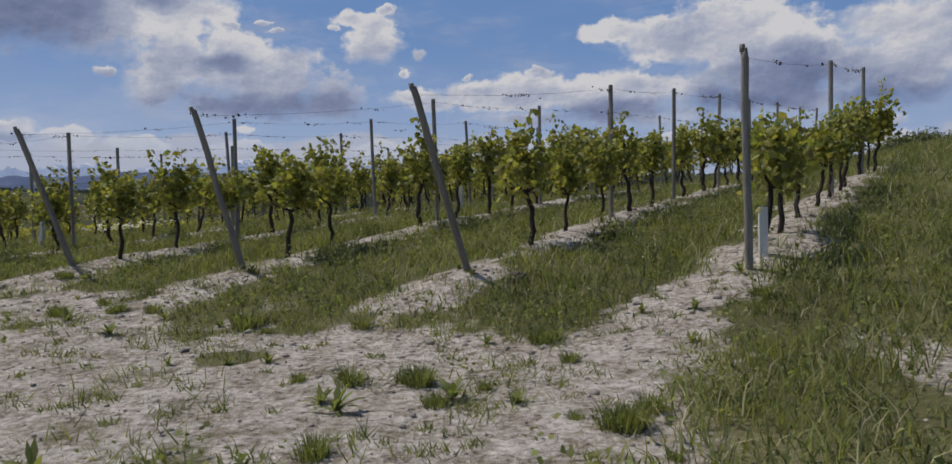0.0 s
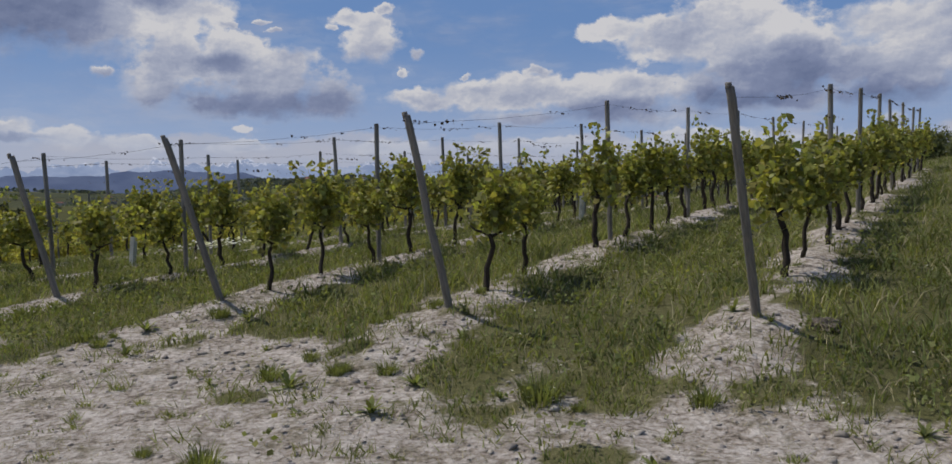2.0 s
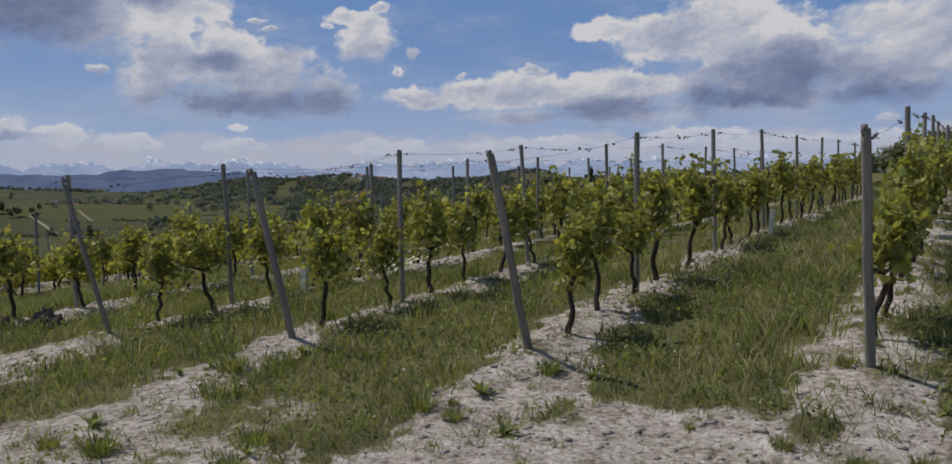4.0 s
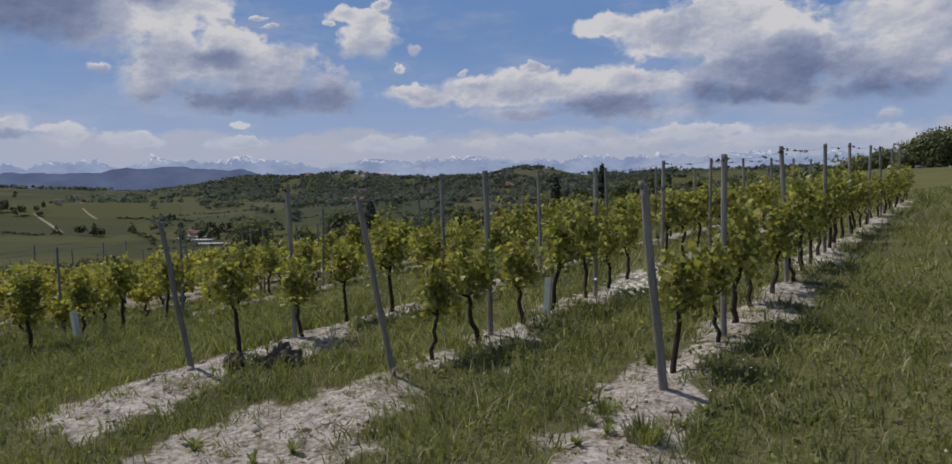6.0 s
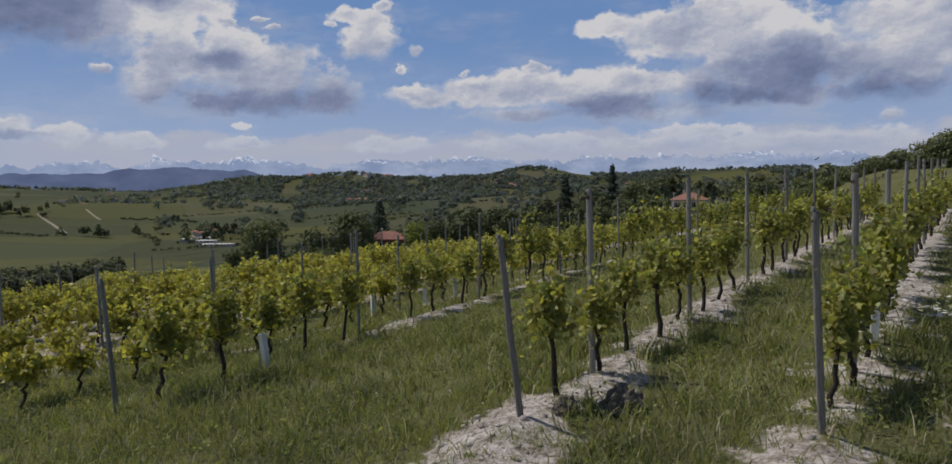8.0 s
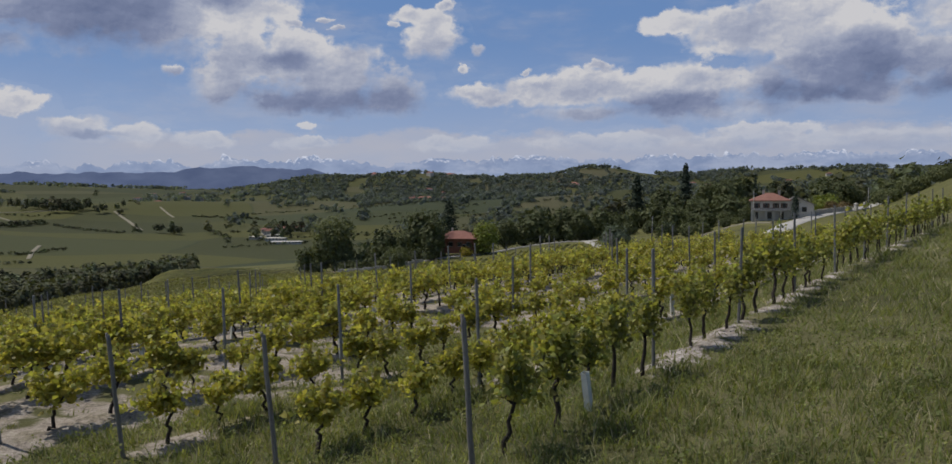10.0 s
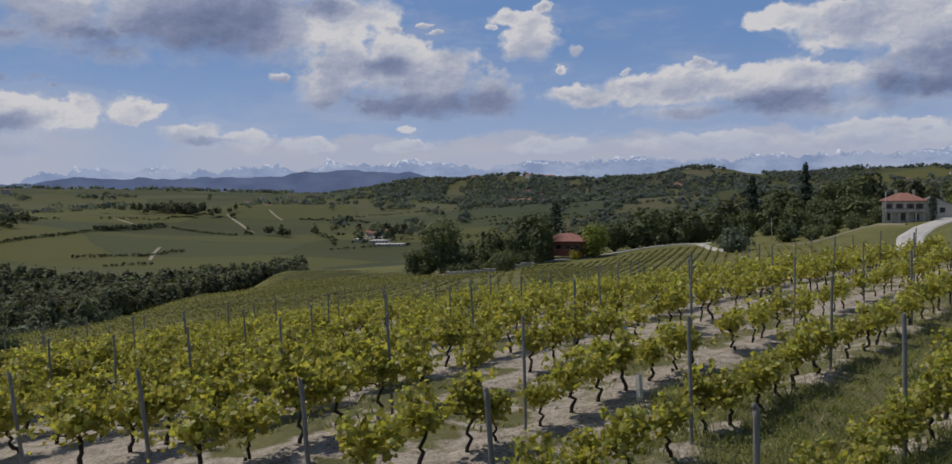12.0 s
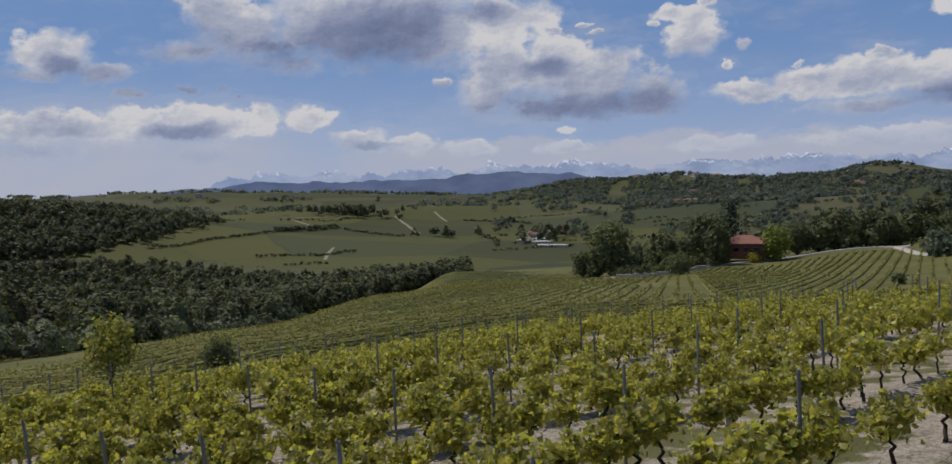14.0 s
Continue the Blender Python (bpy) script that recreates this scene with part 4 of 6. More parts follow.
NEAR_VINES = 13
far_wood, far_leaf, far_tip = [], {"rich": [], "lean": []}, []
for k, s, posts, vines in PLAN:
    full = "rich" if s < 28.5 else "lean"
    xs, ys = to_xy(np.full(len(vines), s) + rng.normal(0, 0.05, len(vines)), vines + rng.normal(0, 0.10, len(vines)))
    zs = land(xs, ys)
    for i in range(len(vines)):
        if rng.random() < (0.08 if s < 25 else 0.06):
            continue
        m = pose(xs[i], ys[i], zs[i], rng.normal() * 3, rng.normal() * 3, ROW_AZ + rng.normal() * 10 + (180 if rng.random() < 0.5 else 0))
        scale = rng.uniform(0.80, 1.12) * (1.0 if s < 14 else 0.94 if s < 37 else 1.08)
        if i < NEAR_VINES:
            vine = new("grapevine")
            tagged(vine, "leafy green grapevine with a dark gnarled trunk in bare soil" if s < 28.5 else "thinly leaved old grapevine with a crooked dark trunk", "grapevine", "vines in rows")
            for name, me, _ in VARIANTS["mid" if full == "rich" and i > 6 else full][rng.integers(7)]:
                tagged(link(name, me, None, vine), kind="stuff" if name in ("cane_growth", "foliage", "young_growth") else "")
            vine.matrix_world = m @ Matrix.Scale(scale, 4)
        else:
            wood, (lv, lf), (tv, tf) = LIGHT[full][rng.integers(5)]
            rot, off = np.array(m.to_3x3()).T * scale, np.array(m.translation)
            far_wood.append((wood.points() @ rot + off, wood.f))
            far_leaf[full].append((lv @ rot + off, lf))
            far_tip.append((tv @ rot + off, tf))


def merged(name, chunks, mat, parent=None):
    n, pts, fcs = 0, [], []
    for p, f in chunks:
        pts.append(p)
        fcs.append(np.asarray(f) + n)
        n += len(p)
    return link(name, tri_mesh(name, np.concatenate(pts), np.concatenate(fcs)), mat, parent)


beyond = tagged(new("distant_vines"), "long rows of leafy grapevines running over the slope", "grapevines", kind="stuff")
merged("foliage", far_leaf["rich"], M_LEAF, beyond)
merged("foliage", far_leaf["lean"], M_OLDLEAF, beyond)
merged("young_growth", far_tip, M_YOUNG, beyond)
woods = Shape()
for p, f in far_wood:
    woods.put(p, f)
link("trunks", woods.mesh("trunks"), M_BARK, beyond)


def end_post_mesh(seed):
    """A thick round wooden post with a split, weathered top."""
    gen = np.random.default_rng(seed)
    sh = Shape()
    z = np.array([-0.3, 0.0, 0.5, 1.0, 1.5, 1.95, 2.06])
    path = np.stack([gen.normal(0, 0.006, 7), gen.normal(0, 0.006, 7), z], 1)
    sh.tube(path, [0.046, 0.046, 0.044, 0.042, 0.041, 0.040, 0.037], 9)
    sh.box((-0.03, -0.02, 2.03), (0.0, 0.03, 2.10))
    return sh.mesh("end_post", True)


def line_post_mesh(seed, high):
    """A slim square post with chamfered edges and a nail block near the top."""
    gen = np.random.default_rng(seed)
    sh = Shape()
    z = np.array([-0.3, 0.0, 0.8, 1.6, high - 0.03, high])
    ang = radians(22.5) + np.arange(8) * math.pi / 4
    rad = (0.036 if high > 2.1 else 0.028) / math.cos(radians(22.5))
    pts = np.concatenate([np.stack([rad * c * np.cos(ang) + gen.normal(0, 0.003), rad * c * np.sin(ang) + gen.normal(0, 0.003), np.full(8, h)], 1) for h, c in zip(z, (1, 1, 0.98, 0.96, 0.94, 0.82))])
    faces = [(k * 8 + i, k * 8 + (i + 1) % 8, (k + 1) * 8 + (i + 1) % 8, (k + 1) * 8 + i) for k in range(5) for i in range(8)] + [tuple(40 + i for i in range(8))]
    sh.put(pts, faces)
    return sh.mesh("line_post")


END_POSTS = [end_post_mesh(k) for k in range(4)]
LINE_POSTS = {2.25: [line_post_mesh(10 + k, 2.18) for k in range(4)], 1.98: [line_post_mesh(20 + k, 1.98) for k in range(4)]}
for me in END_POSTS + LINE_POSTS[2.25]:
    me.materials.append(M_WOOD)
for me in LINE_POSTS[1.98]:
    me.materials.append(M_STEEL)
CLIP = Shape()
CLIP.tube([(-0.055, 0, 0), (0.055, 0, 0)], 0.006, 5)
CLIP_MESH = CLIP.mesh("wire_clip")
CLIP_MESH.materials.append(M_WIRE)

for k, s, posts, vines in PLAN:
    tall = 2.25 if s < 25 else 1.98
    tops = []
    for i, r in enumerate(posts):
        x, y, z = at_ground(s, r)
        if i == 0:
            lean = {0: 8, 1: 27, 2: 20, 3: 21, 4: 16, 5: 15.5, 6: 12, 7: 5}.get(k, 5)
            long = {0: 1.12, 1: 1.14, 2: 1.05, 3: 1.03, 4: 1.0, 5: 1.0}.get(k, 0.9)
            ob = tagged(new("end_post", END_POSTS[k % 4]), "leaning grey weathered wooden end post of a vine row", "post", "end posts of the rows")
            ob.matrix_world = pose(x, y, z, 0, 0, ROW_AZ) @ pose(0, 0, 0, 0, -lean, 0)
            ob.matrix_world = ob.matrix_world @ Matrix.Diagonal((*((1, 1) if k < 5 else (0.78, 0.78)), long, 1))
            tops.append(Vector((x, y, z)) + (ob.matrix_world.to_3x3() @ Vector((0, 0, 1))) * 1.98)
        else:
            ob = tagged(new("line_post", LINE_POSTS[tall][(i + k) % 4]), "slim grey wooden post standing in a vine row" if s < 25 else "slim grey metal post standing in a vine row", "post", "posts along the rows")
            ob.matrix_world = pose(x, y, z, rng.normal() * 1.0, 0, ROW_AZ) @ pose(0, 0, 0, 0, -1.2 + rng.normal() * 0.8, 0)
            tops.append(Vector((x, y, z + (2.12 if s < 25 else 1.92))))
        if i < 4:
            for h in (0.8, 1.25):
                clip = link("wire_clip", CLIP_MESH, None, ob)
                clip.matrix_basis = pose(0, 0, h, 0, 0, 90)
    wires = tagged(new("trellis_wires"), "thin trellis wires strung along a vine row", "wire", "trellis wires")
    for name, drop in (("top_wire", 0.0), ("middle_wire", 0.75), ("low_wire", 1.25)):
        sh = Shape()
        path = []
        for a, b in zip(tops[:-1], tops[1:]):
            for t in np.linspace(0, 1, 4)[:-1]:
                path.append((*(a.lerp(b, float(t)))[:2], a.lerp(b, float(t)).z - drop * (1.0 if s < 25 else 0.9) - 0.05 * math.sin(math.pi * float(t))))
        path.append((*tops[-1][:2], tops[-1].z - drop))
        sh.tube(path, 0.0022, 3, False)
        link(name, sh.mesh(name), M_WIRE, wires)
    if s < 25:
        # last year's dry tendrils still clinging to the upper wires
        pts = []
        for a, b in list(zip(tops[:-1], tops[1:]))[:8]:
            for _ in range(int(rng.integers(3, 8))):
                t = rng.random()
                p = np.array(a.lerp(b, t)) - (0, 0, 0.05 * math.sin(math.pi * t) + (0.4 if rng.random() < 0.2 else 0))
                off = rng.normal(0, 0.16, int(rng.integers(4, 11)))
                for q in off:
                    pts.append(p + np.array((q * UX, q * UY, 0.0)) + rng.normal(size=3) * 0.010)
        lv, lf = leaves(np.array(pts), 0.036, 0.1, LEAF_RIM[[0, 2, 4, 6]], 0.4)
        tagged(link("dry_growth", tri_mesh("dry_growth", lv, lf), M_DRY, wires), "brown dry tendril remains", kind="stuff")

# ---- trees, bushes and houses beyond the vineyard ----

def crown_points(gen, lumps, count):
    """Points spread over the outer parts of overlapping lumps (centre, radii)."""
    pts, faces = [], []
    weight = np.array([c[1][0] * c[1][2] for c in lumps])
    for (mid, rad), share in zip(lumps, weight / weight.sum()):
        n = max(4, int(count * share))
        d = gen.normal(size=(n, 3))
        d /= np.linalg.norm(d, axis=1)[:, None]
        pts.append(np.asarray(mid) + d * np.asarray(rad) * gen.uniform(0.70, 1.06, (n, 1)))
        faces.append(d)
    return np.concatenate(pts), np.concatenate(faces)


def tree_parts(seed, kind, high, wide, count):
    gen = np.random.default_rng(seed)
    wood = Shape()
    if kind in ("fir", "cypress"):
        wood.tube(wiggle((0, 0, -0.5), (0, 0, high * 0.96), 6, 0.0, gen), np.linspace(0.02, 0.004, 6) * high, 6)
        t = gen.random(count) ** (0.75 if kind == "fir" else 0.9)
        tier = 1 + (0.30 * np.sign(np.sin(t * 42)) if kind == "fir" else 0.1 * np.sin(t * 20))
        prof = (1 - t) ** 0.85 if kind == "fir" else np.sin(np.pi * np.clip(t * 0.9 + 0.1, 0, 1)) ** 0.6
        a = gen.uniform(0, 2 * np.pi, count)
        rad = wide / 2 * prof * tier * gen.uniform(0.45, 1.0, count)
        pts = np.stack([rad * np.cos(a), rad * np.sin(a), high * (0.07 + 0.93 * t) - 0.12 * rad], 1)
        out = np.stack([np.cos(a), np.sin(a), np.full(count, 0.35)], 1)
    else:
        lift = {"bush": 0.0, "tree": 0.03, "open": 0.22}[kind]
        wood.tube(wiggle((0, 0, -0.5), (0, 0, high * 0.55), 6, 0.015 * high, gen), np.linspace(0.028, 0.012, 6) * high, 7)
        lumps = []
        n = 30 if kind == "tree" else 14
        for i in range(n):
            a, q = gen.uniform(0, 2 * np.pi), math.sqrt(gen.random()) * 0.36 * wide
            h = high * (lift + 0.10 + (0.72 - lift) * gen.random() ** 1.25)
            mid = np.array([q * math.cos(a), q * math.sin(a), h])
            size = wide * gen.uniform(0.12, 0.23)
            lumps.append((mid, (size, size, min(size, high * 0.2))))
            if i % 2:
                continue
            wood.tube(wiggle((0, 0, high * lift * gen.uniform(0.8, 1.5)), mid, 5, 0.01 * high, gen), np.linspace(0.011, 0.004, 5) * high, 5)
        lumps.append((np.array([0, 0, high * 0.80]), (wide * 0.25, wide * 0.25, high * 0.19)))
        lumps.append((np.array([0, 0, high * (lift + 0.3)]), (wide * 0.42, wide * 0.42, high * 0.24)))
        pts, out = crown_points(gen, lumps, count)
    size = max(0.046 * math.sqrt(high * wide) * math.sqrt(1500 / count), 0.10)
    spots, faces, sizes = np.repeat(pts, 2, 0) + gen.normal(size=(2 * len(pts), 3)) * size * 0.5, np.repeat(out, 2, 0), np.full(2 * len(pts), size)
    if kind in ("tree", "bush"):
        # a close inner layer of leaves that no light passes
        d = gen.normal(size=(count * 2 // 5, 3))
        d /= np.linalg.norm(d, axis=1)[:, None]
        low = 0.42 if kind == "bush" else 0.47
        inner = d * (0.38 * wide, 0.38 * wide, 0.41 * high) * gen.uniform(0.85, 1.0, (len(d), 1)) * (1 + 0.12 * np.sin(d[:, :1] * 6 + d[:, 2:] * 5)) + (0, 0, low * high)
        spots, faces, sizes = np.concatenate([spots, inner]), np.concatenate([faces, d]), np.concatenate([sizes, np.full(len(d), 1.9 * size)])
    return wood, cards(spots, sizes, 0.25, gen, faces)


def tree(x, y, high, wide, kind="tree", mat=None, label="", count=2000, name="tree", category="tree"):
    """A single tree or bush: trunk with limbs, and a crown of leaf clumps."""
    mat = mat or M_OAK
    wood, (lv, lf) = tree_parts(int(abs(x) * 13 + abs(y) * 7) % 9973, kind, high, wide, int(0.65 * count))
    top = tagged(new(name), label or "dark green broadleaf tree on the slope", category)
    link("trunk", wood.mesh("trunk", True), M_TRUNK, top)
    link("crown", tri_mesh("crown", lv, lf), mat, top)
    top.matrix_world = pose(x, y, float(land(x, y)[0]), 0, 0, (x * 37) % 360)
    return top


tree(-117, 376, 27, 24, "tree", M_HILLTOP, "large round dark green oak beside the garden", 3200)
tree(-129, 374, 12, 11, "tree", M_OAK, "low dark green tree beside the oak", 1200)
tree(-92, 369, 19, 14, "tree", M_OAK, "dark green broadleaf tree in the villa garden")
tree(-101, 395, 17, 6, "fir", M_FIR, "slim spruce in the villa garden", 900, "conifer")
tree(-74, 358, 23, 16, "tree", M_OAK, "dense dark green tree beside the villa", 2400)
tree(-81, 362, 15, 10, "tree", M_OAK, "dark green tree beside the villa")
tree(-67, 346, 19, 12, "tree", M_OAK, "tall dense dark green tree in front of the villa", 2600)
tree(-68, 407, 24, 9, "cypress", M_FIR, "tall dark cypress behind the villa roof", 1200, "cypress")
tree(-46.5, 356, 15, 13, "tree", M_LIME, "bright yellow-green tree beside the villa", 1800)
tree(-39, 376, 14, 13, "tree", M_OAK, "dark purple-green tree beside the villa")
tree(-25, 383, 18, 23, "tree", M_OAK, "wide dark green tree above the vineyard", 2400)
tree(-13, 386, 17, 14, "tree", M_OAK, "dark green tree above the vineyard")
tree(-6, 382, 15, 13, "tree", M_OAK, "green tree above the vineyard")
tree(4, 392, 14, 13, "tree", M_OAK, "green tree above the vineyard")
tree(24, 421, 25, 14, "fir", M_FIR, "tall dark spruce with drooping tiers", 2200, "conifer")
tree(34, 407, 20, 13, "tree", M_OAK, "tall dark tree behind the farmhouse garden", 1800)
tree(44, 400, 27, 11, "fir", M_FIR, "tall dark spruce in the farmhouse garden", 2200, "conifer")
tree(52, 388, 18, 14, "tree", M_OAK, "tall green tree in the farmhouse garden", 1800)
tree(63, 390, 17, 16, "tree", M_OAK, "tall green tree behind the farmhouse", 1800)
tree(30, 345, 10, 13, "bush", M_OAK, "dense green shrub in the farmhouse garden", 1200, "shrub", category="shrub")
tree(40, 333, 11, 14, "bush", M_OAK, "dense green shrub in the farmhouse garden", 1400, "shrub", category="shrub")
tree(46, 314, 10, 13, "bush", M_OAK, "dense green shrub beside the farmhouse", 1400, "shrub", category="shrub")
tree(38, 318, 7, 9, "bush", M_OAK, "rounded green shrub beside the farmhouse", 1000, "shrub", category="shrub")
tree(3, 294, 9, 13, "bush", M_GREY, "grey-green wild bush at the bend of the track", 1200, "shrub", category="shrub")
tree(23, 319, 7, 7, "bush", M_OAK, "small round dark bush on the slope", 900, "shrub", category="shrub")
tree(-84, 346, 9, 14, "bush", M_OAK, "clipped round green bush in the garden", 1300, "shrub", category="shrub")
tree(-76, 351, 6, 10, "bush", M_OAK, "low green garden shrub", 900, "shrub", category="shrub")
tree(-95, 352, 6, 9, "bush", M_OAK, "low green garden shrub", 900, "shrub", category="shrub")
tree(-54, 353, 4.5, 7, "bush", M_GOLD, "golden yellow shrub beside the villa", 700, "shrub", category="shrub")
tree(96, 371, 13, 12, "tree", M_OAK, "dark green tree behind the farmhouse yard")
tree(84, 322, 3.6, 7, "bush", M_RUST, "reddish-brown leafy shrub along the yard wall", 700, "shrub", category="shrub")
tree(91, 329, 3.4, 7, "bush", M_RUST, "reddish-brown leafy shrub along the yard wall", 700, "shrub", category="shrub")
tree(88, 340, 6, 13, "bush", M_LIME, "green shrub along the yard wall", 900, "shrub", category="shrub")
tree(-77.5, 59, 5.6, 4.8, "open", M_SAPLING, "small young yellow-green tree below the vineyard", 1100)
tree(-73.4, 66, 2.4, 3.0, "bush", M_HILLTOP, "low green bush below the vineyard", 700, "shrub", category="shrub")
for head, dist, h, wd in ((28.6, 330, 10, 13), (29.8, 325, 14, 17), (31.4, 330, 15, 18), (33.2, 322, 14, 17), (35.5, 320, 14, 17), (27.2, 335, 8, 12), (26.0, 330, 6, 13), (24.6, 330, 6, 14), (23.0, 335, 7, 14), (21.6, 340, 6, 13), (30.6, 345, 15, 18)):
    tree(HUB[0] + dist * math.sin(radians(head)), HUB[1] + dist * math.cos(radians(head)), h, wd, "tree", M_HILLTOP, "green tree on the hilltop beyond the vine rows", 1800)

for x, y, h, wd, mat in ((-123, 371, 7, 10, M_OAK), (-111, 368, 6, 9, M_OAK), (-104, 371, 9, 11, M_OAK), (-97, 372, 10, 11, M_OAK), (-87, 371, 13, 12, M_OAK), (-70, 366, 12, 12, M_OAK), (-66, 352, 4, 7, M_OAK), (-69, 347, 3.5, 7, M_GREY),
                         (-90, 347, 4, 8, M_HILLTOP), (-99, 347, 5, 9, M_OAK), (-106, 352, 5, 9, M_OAK), (-31, 378, 12, 12, M_OAK), (-19, 378, 10, 12, M_OAK), (-10, 381, 10, 12, M_OAK), (-2, 384, 9, 11, M_OAK),
                         (10, 392, 11, 12, M_OAK), (16, 398, 9, 12, M_HILLTOP), (22, 404, 10, 13, M_OAK), (29, 398, 12, 13, M_OAK), (38, 390, 14, 13, M_OAK), (46, 380, 13, 13, M_OAK), (56, 372, 14, 14, M_OAK), (36, 362, 8, 12, M_HILLTOP),
                         (44, 352, 9, 12, M_OAK), (50, 338, 9, 11, M_OAK), (51, 325, 8, 11, M_HILLTOP), (33, 330, 5, 9, M_OAK), (27, 334, 5, 8, M_GREY), (90, 352, 11, 12, M_OAK), (102, 362, 12, 13, M_OAK), (108, 372, 10, 13, M_OAK), (118, 356, 9, 12, M_HILLTOP)):
    tree(x, y, h, wd, "bush", mat, "dense leafy shrub in the gardens between the trees", 900, "shrub", category="shrub")
tree(-79, 323, 8.0, 11, "bush", M_HILLTOP, "broad rounded green bush at the vineyard's upper edge", 2200, "shrub", category="shrub")
tree(-16, 190, 2.2, 3.4, "bush", M_OAK, "small dark bush on the slope", 500, "shrub", category="shrub")
for x, y, h, wd, mat in ((30, 309, 3.5, 6, M_OAK), (34.5, 302, 4, 6, M_HILLTOP), (40, 296, 3, 5, M_OAK), (43, 290, 2.6, 5, M_HILLTOP), (48, 297, 5, 7, M_OAK), (38, 338, 6, 8, M_OAK), (28, 341, 4, 7, M_GREY), (22, 352, 5, 8, M_OAK), (14, 360, 6, 9, M_OAK), (33, 318, 4, 7, M_HILLTOP), (43, 306, 4, 7, M_OAK)):
    tree(x, y, h, wd, "bush", mat, "leafy garden shrub beside the lane", 700, "shrub", category="shrub")
tree(60, 284.5, 8.5, 2.8, "cypress", M_FIR, "slim dark cypress in front of the farmhouse", 700, "cypress")


def house_walls(parent, mat, lo, hi, z0, z1):
    sh = Shape()
    sh.box((lo[0], lo[1], z0), (hi[0], hi[1], z1))
    link("wall", sh.mesh("wall"), mat, parent)


def hip_roof(parent, lo, hi, z, rise, over=0.7, mat=None):
    x0, y0, x1, y1 = lo[0] - over, lo[1] - over, hi[0] + over, hi[1] + over
    half = (y1 - y0) / 2
    sh = Shape()
    sh.put([(x0, y0, z), (x1, y0, z), (x1, y1, z), (x0, y1, z), (x0 + half, (y0 + y1) / 2, z + rise), (x1 - half, (y0 + y1) / 2, z + rise),
            (x0, y0, z - 0.25), (x1, y0, z - 0.25), (x1, y1, z - 0.25), (x0, y1, z - 0.25)],
           [(0, 1, 5, 4), (1, 2, 5), (2, 3, 4, 5), (3, 0, 4), (0, 6, 7, 1), (1, 7, 8, 2), (2, 8, 9, 3), (3, 9, 6, 0), (9, 8, 7, 6)])
    return link("roof", sh.mesh("roof"), mat or M_TILE, parent)


def opening(parent, x, y, z, wide, high, name="window", shutters=True):
    """A window in a wall that faces -y: deep dark pane, frame, sill and shutters."""
    sh = Shape()
    sh.box((x - wide / 2, y - 0.05, z), (x + wide / 2, y + 0.02, z + high))
    top = link(name, sh.mesh(name), M_DARK, parent)
    sh = Shape()
    for a, b in (((x - wide / 2 - 0.1, z - 0.1), (x + wide / 2 + 0.1, z)), ((x - wide / 2 - 0.1, z + high), (x + wide / 2 + 0.1, z + high + 0.12))):
        sh.box((a[0], y - 0.12, a[1]), (b[0], y + 0.02, b[1]))
    link("window_sill", sh.mesh("window_sill"), M_STONE, top)
    if shutters:
        for side in (-1, 1):
            sh = Shape()
            sh.box((x + side * (wide / 2 + 0.28) - 0.25, y - 0.09, z), (x + side * (wide / 2 + 0.28) + 0.25, y - 0.02, z + high))
            link("shutter", sh.mesh("shutter"), M_SHUTTER, top)


def chimney(parent, x, y, z, high=1.4):
    sh = Shape()
    sh.box((x - 0.35, y - 0.35, z - 1.2), (x + 0.35, y + 0.35, z + high))
    sh.box((x - 0.45, y - 0.45, z + high), (x + 0.45, y + 0.45, z + high + 0.15))
    link("chimney", sh.mesh("chimney"), M_PLASTER, parent)


